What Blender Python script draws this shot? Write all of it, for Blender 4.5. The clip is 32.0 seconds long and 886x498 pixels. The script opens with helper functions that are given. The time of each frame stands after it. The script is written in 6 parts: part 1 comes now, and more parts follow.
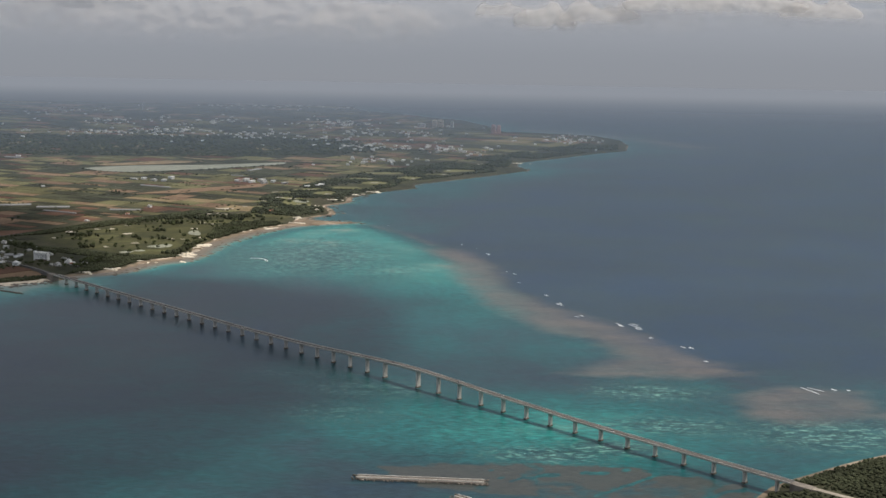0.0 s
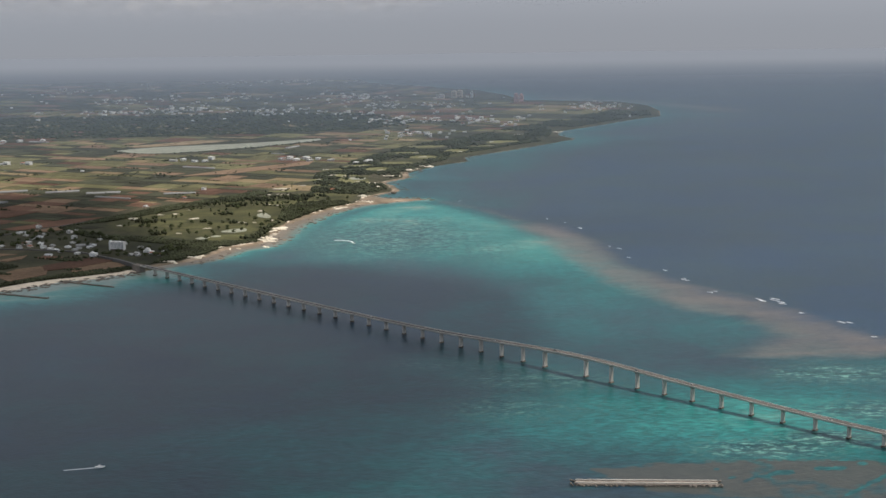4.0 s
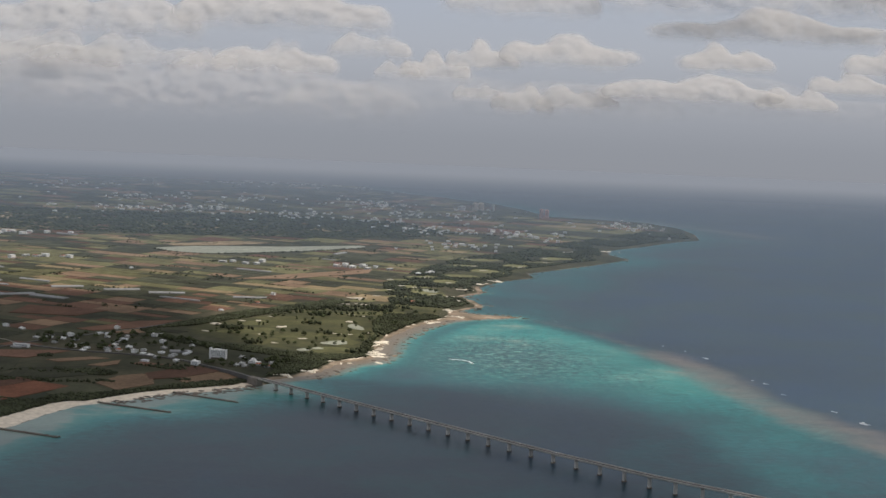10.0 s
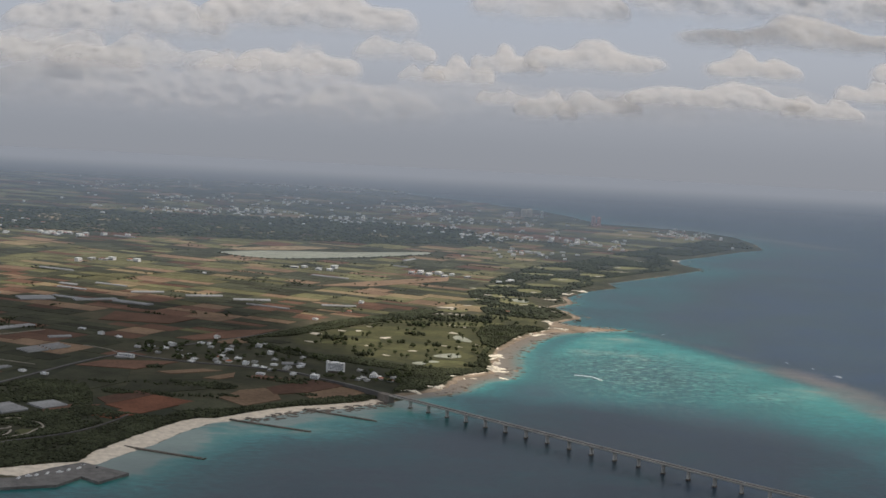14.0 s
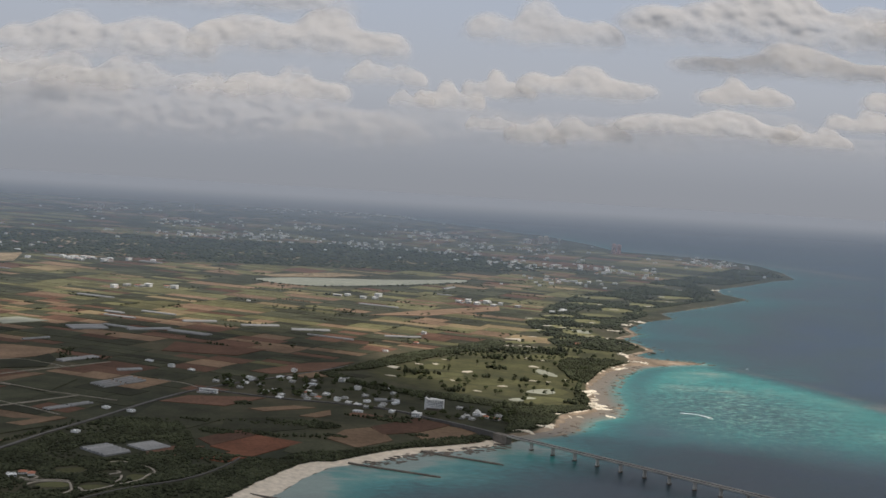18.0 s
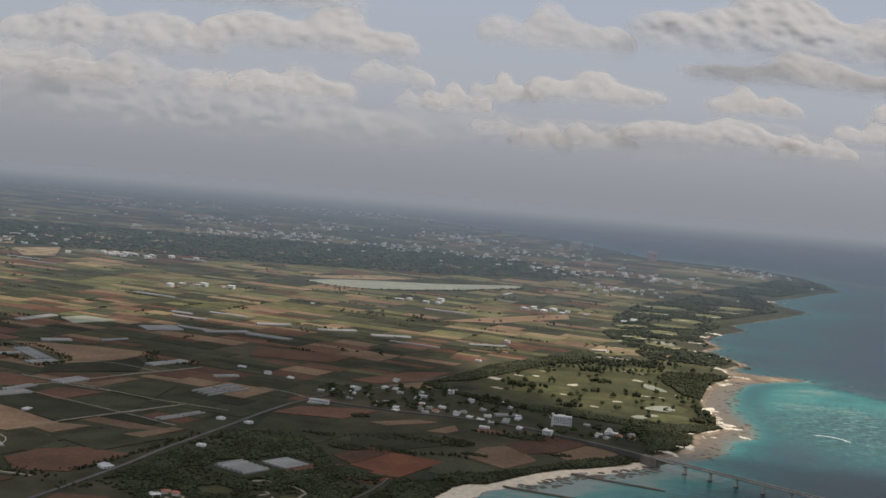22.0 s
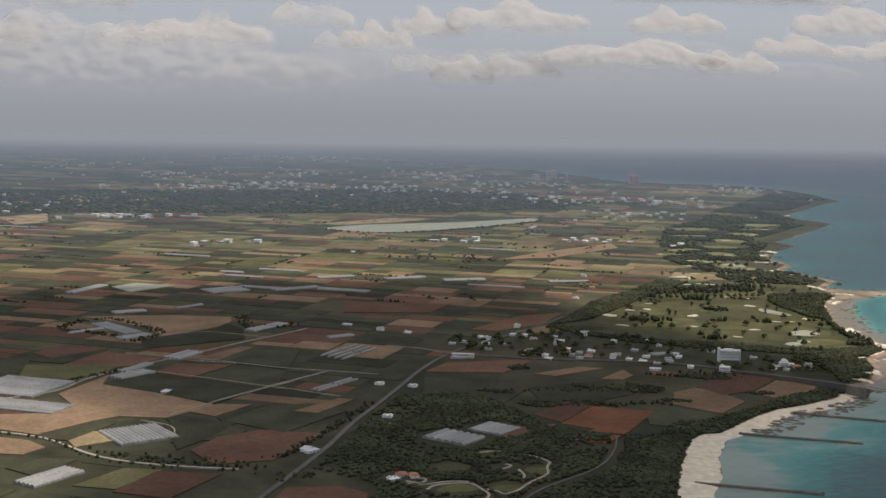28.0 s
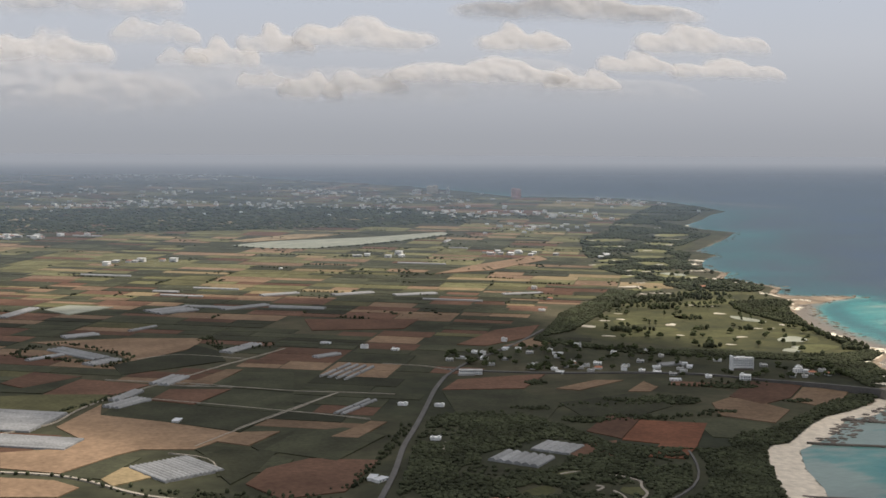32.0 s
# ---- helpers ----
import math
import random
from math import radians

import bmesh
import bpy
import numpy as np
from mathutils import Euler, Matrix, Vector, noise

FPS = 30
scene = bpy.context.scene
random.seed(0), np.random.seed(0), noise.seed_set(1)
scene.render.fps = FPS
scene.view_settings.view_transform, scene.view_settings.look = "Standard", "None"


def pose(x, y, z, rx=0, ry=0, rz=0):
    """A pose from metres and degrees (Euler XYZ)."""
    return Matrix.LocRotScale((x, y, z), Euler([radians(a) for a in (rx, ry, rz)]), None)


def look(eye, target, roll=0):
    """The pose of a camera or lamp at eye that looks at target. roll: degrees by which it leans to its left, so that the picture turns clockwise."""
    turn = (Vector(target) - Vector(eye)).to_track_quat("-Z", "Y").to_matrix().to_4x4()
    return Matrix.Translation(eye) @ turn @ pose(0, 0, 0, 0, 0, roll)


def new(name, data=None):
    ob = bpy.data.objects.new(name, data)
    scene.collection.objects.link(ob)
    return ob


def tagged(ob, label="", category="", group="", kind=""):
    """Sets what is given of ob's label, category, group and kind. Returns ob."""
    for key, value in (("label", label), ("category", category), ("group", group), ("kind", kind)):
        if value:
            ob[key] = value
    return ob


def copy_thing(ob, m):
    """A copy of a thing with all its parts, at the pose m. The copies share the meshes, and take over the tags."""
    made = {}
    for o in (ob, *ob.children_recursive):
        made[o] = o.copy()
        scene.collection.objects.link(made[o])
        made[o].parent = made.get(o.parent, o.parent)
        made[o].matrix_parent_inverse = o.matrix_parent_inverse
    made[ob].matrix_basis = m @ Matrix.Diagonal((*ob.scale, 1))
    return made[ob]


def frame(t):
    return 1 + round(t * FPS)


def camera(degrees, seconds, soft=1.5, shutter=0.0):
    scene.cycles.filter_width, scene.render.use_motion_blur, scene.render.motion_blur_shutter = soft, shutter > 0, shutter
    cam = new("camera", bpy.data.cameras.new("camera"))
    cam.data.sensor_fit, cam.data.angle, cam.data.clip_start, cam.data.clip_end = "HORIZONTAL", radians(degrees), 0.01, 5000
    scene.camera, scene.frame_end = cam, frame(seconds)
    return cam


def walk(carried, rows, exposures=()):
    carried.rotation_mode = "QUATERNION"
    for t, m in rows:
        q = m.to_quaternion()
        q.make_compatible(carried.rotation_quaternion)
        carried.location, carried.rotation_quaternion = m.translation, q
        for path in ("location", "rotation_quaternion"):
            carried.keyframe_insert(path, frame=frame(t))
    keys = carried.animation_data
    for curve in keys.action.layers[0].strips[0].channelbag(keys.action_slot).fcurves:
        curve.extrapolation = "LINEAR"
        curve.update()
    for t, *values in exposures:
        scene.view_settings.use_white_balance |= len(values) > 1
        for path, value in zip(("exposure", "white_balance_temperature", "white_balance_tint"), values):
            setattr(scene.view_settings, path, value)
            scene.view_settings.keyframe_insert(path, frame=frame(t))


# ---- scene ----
# The place is a coast seen from the air; it is built at a quarter of full size, so that 20 km of it lie within reach of the lens.
S = 0.25
PATH = [
    (0, (193.63, -107.39, 122.30), (188.97, -8.77, 106.46), 0.90),
    (0.5, (185.40, -103.34, 122.01), (180.74, -4.95, 104.75), 0.50),
    (1, (177.27, -99.28, 121.71), (172.60, -1.02, 103.73), 0.20),
    (1.5, (169.24, -95.22, 121.41), (164.58, 2.97, 103.05), -0.05),
    (2, (161.30, -91.15, 121.09), (156.88, 7.00, 102.48), -0.23),
    (2.5, (153.44, -87.08, 120.76), (149.25, 11.05, 101.99), -0.44),
    (4.5, (122.77, -70.73, 119.37), (120.39, 27.78, 102.33), -0.79),
    (5, (115.26, -66.63, 118.99), (113.90, 32.16, 103.53), -0.44),
    (5.5, (107.81, -62.52, 118.61), (107.15, 36.35, 103.62), 0.07),
    (6, (100.40, -58.40, 118.22), (100.26, 40.58, 103.97), 0.63),
    (6.5, (93.05, -54.28, 117.82), (93.36, 44.93, 105.30), 1.31),
    (7, (85.74, -50.15, 117.41), (86.30, 49.30, 106.99), 2.19),
    (7.5, (78.46, -46.01, 116.99), (79.32, 53.53, 107.51), 2.42),
    (8, (71.22, -41.87, 116.56), (72.30, 57.66, 106.97), 2.52),
    (8.5, (64.01, -37.72, 116.12), (65.32, 61.73, 105.75), 2.57),
    (9, (56.83, -33.56, 115.67), (58.09, 65.89, 105.24), 2.44),
    (9.5, (49.68, -29.39, 115.21), (50.58, 70.09, 105.06), 2.45),
    (10, (42.54, -25.22, 114.74), (43.07, 74.33, 105.24), 2.38),
    (10.5, (35.42, -21.04, 114.26), (35.84, 78.46, 104.25), 2.25),
    (11, (28.32, -16.85, 113.78), (28.56, 82.59, 103.17), 2.06),
    (11.5, (21.23, -12.65, 113.28), (21.24, 86.85, 103.25), 2.09),
    (12, (14.16, -8.44, 112.77), (14.03, 91.10, 103.23), 2.33),
    (12.5, (7.09, -4.22, 112.26), (7.01, 95.40, 103.59), 2.77),
    (13, (0.03, 0.00, 111.73), (0.02, 99.66, 103.49), 3.03),
    (13.5, (-7.03, 4.24, 111.20), (-6.91, 103.85, 102.38), 3.12),
    (14, (-14.09, 8.48, 110.65), (-13.92, 108.06, 101.53), 3.02),
    (14.5, (-21.14, 12.73, 110.10), (-20.90, 112.28, 100.66), 2.59),
    (16.5, (-49.36, 29.82, 107.79), (-48.40, 129.38, 98.47), 2.33),
    (17, (-56.43, 34.12, 107.19), (-55.07, 133.75, 98.68), 2.71),
    (17.5, (-63.49, 38.42, 106.58), (-61.79, 138.11, 98.83), 3.15),
    (18, (-70.56, 42.74, 105.96), (-68.33, 142.47, 98.95), 3.46),
    (18.5, (-77.64, 47.06, 105.33), (-75.15, 146.81, 98.70), 3.82),
    (19, (-84.72, 51.40, 104.69), (-82.04, 151.15, 98.17), 4.00),
    (19.5, (-91.81, 55.74, 104.04), (-88.99, 155.48, 97.38), 4.15),
    (20, (-98.90, 60.09, 103.38), (-96.06, 159.84, 96.87), 4.25),
    (20.5, (-105.99, 64.45, 102.72), (-103.04, 164.22, 96.56), 4.50),
    (21, (-113.09, 68.82, 102.04), (-110.06, 168.61, 96.18), 4.61),
    (21.5, (-120.18, 73.20, 101.35), (-116.91, 172.96, 95.14), 4.67),
    (22, (-127.28, 77.59, 100.66), (-123.91, 177.31, 93.92), 4.78),
    (22.5, (-134.38, 81.99, 99.95), (-130.86, 181.72, 93.42), 4.94),
    (23, (-141.48, 86.40, 99.24), (-137.63, 186.11, 92.66), 5.11),
    (23.5, (-148.57, 90.82, 98.51), (-144.15, 190.51, 92.07), 5.11),
    (24, (-155.66, 95.25, 97.78), (-150.87, 194.92, 91.30), 5.11),
    (24.5, (-162.74, 99.68, 97.04), (-157.80, 199.34, 90.41), 5.17),
    (25, (-169.81, 104.13, 96.28), (-164.47, 203.72, 88.95), 5.07),
    (25.5, (-176.87, 108.58, 95.52), (-170.90, 208.02, 86.82), 4.59),
    (26, (-183.92, 113.05, 94.75), (-177.10, 212.33, 84.95), 3.06),
    (26.5, (-190.95, 117.52, 93.97), (-183.09, 216.63, 83.20), 2.22),
    (28.5, (-218.86, 135.50, 90.75), (-206.53, 234.10, 79.49), 0.51),
    (29, (-225.77, 140.02, 89.92), (-211.58, 238.29, 78.01), 0.21),
    (29.5, (-232.64, 144.54, 89.08), (-217.23, 242.70, 77.79), 0.09),
    (30, (-239.47, 149.08, 88.23), (-223.20, 247.16, 77.55), -0.08),
    (30.5, (-246.26, 153.62, 87.38), (-228.46, 251.52, 77.50), -0.04),
    (31, (-253.00, 158.17, 86.51), (-231.99, 255.58, 78.14), 0.11),
    (31.5, (-259.69, 162.73, 85.63), (-237.32, 259.83, 77.24), 0.40),
    (32, (-266.32, 167.29, 84.75), (-242.85, 264.04, 75.34), 0.56),
]
cam = camera(37.76, 32.0, 1.55)
EXPO = [(0.0, 0.16, 6420, 12), (2.0, 0.20, 6400, 12), (6.0, 0.34, 6420, 13), (10.0, 0.18, 6420, 13), (18.0, 0.16, 6450, 13), (26.0, 0.10, 6550, 13), (29.0, 0.42, 6550, 13), (30.0, 0.60, 6550, 13), (32.0, 0.48, 6600, 13)]
walk(cam, [(t, look(e, g, roll)) for t, e, g, roll in PATH], EXPO)

# ---- world and sun ----
SUN_AZ, SUN_EL = 80.0, 60.0     # degrees from +y towards +x, and above the ground
world = bpy.data.worlds.new("sky")
scene.world = world
world.use_nodes = True
wn, wl = world.node_tree.nodes, world.node_tree.links
wn.clear()
w_out = wn.new("ShaderNodeOutputWorld")
w_bg = wn.new("ShaderNodeBackground")
sky = wn.new("ShaderNodeTexSky")
sky.sky_type = "NISHITA"
sky.sun_disc = False
sky.sun_elevation, sky.sun_rotation = radians(SUN_EL), radians(SUN_AZ)
sky.altitude, sky.air_density, sky.dust_density, sky.ozone_density = 300.0, 1.0, 3.0, 1.0
w_tc = wn.new("ShaderNodeTexCoord")
w_sep = wn.new("ShaderNodeSeparateXYZ")
w_ramp = wn.new("ShaderNodeValToRGB")
w_ramp.color_ramp.elements[0].position, w_ramp.color_ramp.elements[0].color = 0.0, (0.52, 0.53, 0.55, 1)
w_ramp.color_ramp.elements[1].position, w_ramp.color_ramp.elements[1].color = 0.80, (0.50, 0.525, 0.575, 1)
for p, c in ((0.40, (0.52, 0.53, 0.55, 1)), (0.465, (0.30, 0.325, 0.36, 1)), (0.478, (0.252, 0.269, 0.292, 1)), (0.4945, (0.262, 0.282, 0.309, 1)), (0.506, (0.298, 0.319, 0.350, 1)), (0.530, (0.362, 0.388, 0.426, 1)), (0.56, (0.365, 0.408, 0.470, 1)), (0.635, (0.325, 0.382, 0.462, 1))):
    e = w_ramp.color_ramp.elements.new(p)
    e.color = c
w_map = wn.new("ShaderNodeMath")
w_map.operation = "MULTIPLY_ADD"
w_map.inputs[1].default_value, w_map.inputs[2].default_value = 0.5, 0.5
w_mix = wn.new("ShaderNodeMix")
w_mix.data_type = "RGBA"
w_mix.inputs["Factor"].default_value = 0.93
w_gain = wn.new("ShaderNodeVectorMath")
w_gain.operation = "SCALE"
w_gain.inputs["Scale"].default_value = 0.09
wl.new(w_tc.outputs["Generated"], w_sep.inputs[0])
wl.new(w_sep.outputs["Z"], w_map.inputs[0])
wl.new(w_map.outputs[0], w_ramp.inputs[0])
wl.new(sky.outputs[0], w_gain.inputs[0])
wl.new(w_gain.outputs[0], w_mix.inputs["A"])
wl.new(w_ramp.outputs[0], w_mix.inputs["B"])
wl.new(w_mix.outputs["Result"], w_bg.inputs["Color"])
w_bg.inputs["Strength"].default_value = 1.0
wl.new(w_bg.outputs[0], w_out.inputs[0])

sun_data = bpy.data.lights.new("sun", "SUN")
sun_data.energy, sun_data.angle, sun_data.color = 3.3, radians(0.6), (1.0, 0.93, 0.82)
sun = new("sun", sun_data)
_sd = Vector((math.sin(radians(SUN_AZ)) * math.cos(radians(SUN_EL)), math.cos(radians(SUN_AZ)) * math.cos(radians(SUN_EL)), math.sin(radians(SUN_EL))))
sun.matrix_world = look(_sd * 900, (0, 0, 0))


# ---- materials ----
def nodes_of(name):
    m = bpy.data.materials.new(name)
    m.use_nodes = True
    n, l = m.node_tree.nodes, m.node_tree.links
    return m, n, l, n["Principled BSDF"]


def add_noise(n, l, coord, metres, detail=4.0, rough=0.55):
    t = n.new("ShaderNodeTexNoise")
    t.inputs["Scale"].default_value, t.inputs["Detail"].default_value, t.inputs["Roughness"].default_value = 1 / (metres * S), detail, rough
    l.new(coord, t.inputs["Vector"])
    return t.outputs["Fac"]


def math_node(n, l, op, a, b=None, clamp=False):
    q = n.new("ShaderNodeMath")
    q.operation, q.use_clamp = op, clamp
    for k, v in enumerate((a, b)):
        if v is None:
            continue
        if isinstance(v, (int, float)):
            q.inputs[k].default_value = v
        else:
            l.new(v, q.inputs[k])
    return q.outputs[0]


def mix_rgb(n, l, fac, a, b, blend="MIX"):
    q = n.new("ShaderNodeMix")
    q.data_type, q.blend_type = "RGBA", blend
    for key, v in (("Factor", fac), ("A", a), ("B", b)):
        if isinstance(v, (int, float)):
            q.inputs[key].default_value = v
        elif isinstance(v, tuple):
            q.inputs[key].default_value = (*v, 1)
        else:
            l.new(v, q.inputs[key])
    return q.outputs["Result"]


def ramp(n, l, fac, stops):
    r = n.new("ShaderNodeValToRGB")
    el = r.color_ramp.elements
    while len(el) < len(stops):
        el.new(0.5)
    for e, (p, c) in zip(el, stops):
        e.position, e.color = p, (*c, 1) if isinstance(c, tuple) else (c, c, c, 1)
    l.new(fac, r.inputs[0])
    return r.outputs[0]


def shade(c, k):
    return tuple(min(1.0, v * k) for v in c)


def surface(name, base, rough=0.85, big=40.0, fine=4.0, vary=0.35, bump=0.0, per_piece=0.0, island=0.0, metal=0.0, other=None, spec=0.3):
    """A matt surface with stains of big metres, grain of fine metres, and a tone of its own for each piece."""
    m, n, l, p = nodes_of(name)
    pos = n.new("ShaderNodeNewGeometry")
    a = add_noise(n, l, pos.outputs["Position"], big)
    b = add_noise(n, l, pos.outputs["Position"], fine, 3.0, 0.6)
    col = ramp(n, l, a, [(0.3, shade(base, 1 - vary)), (0.7, other or shade(base, 1 + vary))])
    col = mix_rgb(n, l, 0.6, col, ramp(n, l, b, [(0.3, (0.62,) * 3), (0.72, (1.3,) * 3)]), "MULTIPLY")
    for amount, source in ((per_piece, "object"), (island, "island")):
        if amount:
            if source == "object":
                rnd = n.new("ShaderNodeObjectInfo").outputs["Random"]
            else:
                rnd = pos.outputs["Random Per Island"]
            col = mix_rgb(n, l, 1.0, col, ramp(n, l, rnd, [(0.0, (1 - amount,) * 3), (1.0, (1 + amount,) * 3)]), "MULTIPLY")
    l.new(col, p.inputs["Base Color"])
    p.inputs["Roughness"].default_value, p.inputs["Metallic"].default_value = rough, metal
    p.inputs["Specular IOR Level"].default_value = spec
    if bump:
        bn = n.new("ShaderNodeBump")
        bn.inputs["Strength"].default_value, bn.inputs["Distance"].default_value = 0.8, bump * S
        l.new(b, bn.inputs["Height"])
        l.new(bn.outputs[0], p.inputs["Normal"])
    return m


def sea_material():
    m, n, l, p = nodes_of("sea_water")
    pos = n.new("ShaderNodeNewGeometry").outputs["Position"]

    def attr(key):
        a = n.new("ShaderNodeAttribute")
        a.attribute_name = key
        return a.outputs["Fac"]

    stretch = n.new("ShaderNodeMapping")
    stretch.inputs["Rotation"].default_value = (0, 0, radians(-25))
    stretch.inputs["Scale"].default_value = (1.0, 2.2, 1.0)
    l.new(pos, stretch.inputs[0])
    wide = add_noise(n, l, pos, 260, 5.0, 0.6)
    mid = add_noise(n, l, stretch.outputs[0], 60, 5.0, 0.62)
    small = add_noise(n, l, stretch.outputs[0], 16, 4.0, 0.6)
    shoal = attr("shoal")
    s = math_node(n, l, "ADD", shoal, math_node(n, l, "MULTIPLY", math_node(n, l, "SUBTRACT", wide, 0.5), 0.85))
    s = math_node(n, l, "ADD", s, math_node(n, l, "MULTIPLY", math_node(n, l, "SUBTRACT", mid, 0.5), 0.40))
    col = ramp(n, l, s, [(0.0, (0.014, 0.036, 0.064)), (0.22, (0.019, 0.040, 0.052)), (0.42, (0.011, 0.063, 0.069)), (0.66, (0.010, 0.104, 0.102)), (0.84, (0.020, 0.172, 0.155)), (0.93, (0.070, 0.212, 0.182)), (1.0, (0.19, 0.245, 0.205))])
    # light and dark streaks of the swell over the sand
    streak = ramp(n, l, small, [(0.36, (0.60,) * 3), (0.5, (0.96,) * 3), (0.64, (1.45,) * 3)])
    col = mix_rgb(n, l, ramp(n, l, shoal, [(0.1, 0.3), (0.7, 1.0), (0.85, 0.7), (0.97, 0.15)]), col, streak, "MULTIPLY")
    # broad light and dark lanes painted into the colour, imitating cloud shadows on water
    shade_lanes = add_noise(n, l, stretch.outputs[0], 700, 5.0, 0.6)
    col = mix_rgb(n, l, 0.8, col, ramp(n, l, shade_lanes, [(0.34, (0.78,) * 3), (0.66, (1.22,) * 3)]), "MULTIPLY")
    # coral heads, with pale sand between them
    tiny = add_noise(n, l, stretch.outputs[0], 9, 3.0, 0.6)
    coral = attr("coral")
    heads = math_node(n, l, "ADD", math_node(n, l, "MULTIPLY", small, 0.6), math_node(n, l, "MULTIPLY", tiny, 0.4))
    edge = math_node(n, l, "ADD", heads, math_node(n, l, "MULTIPLY", math_node(n, l, "SUBTRACT", coral, 0.5), 0.16))
    live = ramp(n, l, coral, [(0.08, 0.0), (0.35, 1.0)])
    col = mix_rgb(n, l, math_node(n, l, "MULTIPLY", ramp(n, l, edge, [(0.50, 0.0), (0.545, 1.0)]), live, True), col, ramp(n, l, mid, [(0.35, (0.008, 0.062, 0.070)), (0.65, (0.030, 0.086, 0.084))]))
    sandy = math_node(n, l, "MULTIPLY", ramp(n, l, heads, [(0.44, 1.0), (0.475, 0.0)]), math_node(n, l, "MULTIPLY", coral, 0.8), True)
    col = mix_rgb(n, l, sandy, col, (0.13, 0.30, 0.25))
    # combed light and dark bands of sand and coral
    comb = n.new("ShaderNodeMapping")
    comb.inputs["Rotation"].default_value = (0, 0, radians(-12))
    comb.inputs["Scale"].default_value = (0.55, 2.0, 1.0)
    l.new(pos, comb.inputs[0])
    bands = add_noise(n, l, comb.outputs[0], 30, 5.0, 0.68)
    col = mix_rgb(n, l, coral, col, ramp(n, l, bands, [(0.40, (0.50, 0.62, 0.62)), (0.5, (1.0, 1.0, 1.0)), (0.60, (1.75, 1.45, 1.4))]), "MULTIPLY")
    # sea grass beds
    wd = math_node(n, l, "ADD", attr("weed"), math_node(n, l, "MULTIPLY", math_node(n, l, "SUBTRACT", mid, 0.5), 1.9))
    col = mix_rgb(n, l, math_node(n, l, "MULTIPLY", ramp(n, l, wd, [(0.44, 0.0), (0.54, 1.0)]), math_node(n, l, "SUBTRACT", 0.92, math_node(n, l, "MULTIPLY", ramp(n, l, wide, [(0.47, 0.0), (0.50, 1.0), (0.53, 0.0)]), 0.75))), col, ramp(n, l, small, [(0.3, (0.036, 0.042, 0.038)), (0.7, (0.062, 0.062, 0.052))]))
    # inner lagoon: weed colour and the cloud shadow there, both painted dark
    mk = math_node(n, l, "ADD", attr("weed_shade"), math_node(n, l, "MULTIPLY", math_node(n, l, "SUBTRACT", wide, 0.5), 0.9))
    col = mix_rgb(n, l, ramp(n, l, mk, [(0.2, 0.0), (0.9, 0.4)]), col, ramp(n, l, add_noise(n, l, stretch.outputs[0], 170, 5.0, 0.6), [(0.36, (0.016, 0.020, 0.026)), (0.5, (0.030, 0.031, 0.034)), (0.66, (0.020, 0.052, 0.054))]))
    # drowned sandy shelf
    sh = math_node(n, l, "ADD", attr("shelf"), math_node(n, l, "MULTIPLY", math_node(n, l, "SUBTRACT", mid, 0.5), 0.5))
    col = mix_rgb(n, l, ramp(n, l, sh, [(0.2, 0.0), (0.8, 0.85)]), col, ramp(n, l, small, [(0.3, (0.145, 0.102, 0.062)), (0.7, (0.225, 0.162, 0.098))]))
    # reef flat
    rf = math_node(n, l, "ADD", attr("reef"), math_node(n, l, "MULTIPLY", math_node(n, l, "SUBTRACT", mid, 0.5), 1.3))
    rf = math_node(n, l, "ADD", rf, math_node(n, l, "MULTIPLY", math_node(n, l, "SUBTRACT", wide, 0.5), 0.8))
    rf = ramp(n, l, rf, [(0.30, 0.0), (1.0, 1.0)])
    rcol = ramp(n, l, small, [(0.3, (0.100, 0.089, 0.080)), (0.7, (0.152, 0.131, 0.113))])
    blot = add_noise(n, l, stretch.outputs[0], 150, 6.0, 0.65)
    col = mix_rgb(n, l, math_node(n, l, "MULTIPLY", rf, ramp(n, l, blot, [(0.34, 0.40), (0.6, 0.80)])), col, rcol)
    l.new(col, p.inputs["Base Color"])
    p.inputs["Roughness"].default_value = 0.34
    p.inputs["IOR"].default_value = 1.33
    p.inputs["Specular IOR Level"].default_value = 0.29
    chop = add_noise(n, l, stretch.outputs[0], 7, 3.0, 0.6)
    bn = n.new("ShaderNodeBump")
    bn.inputs["Strength"].default_value, bn.inputs["Distance"].default_value = 0.55, 0.5 * S
    l.new(chop, bn.inputs["Height"])
    l.new(bn.outputs[0], p.inputs["Normal"])
    return m


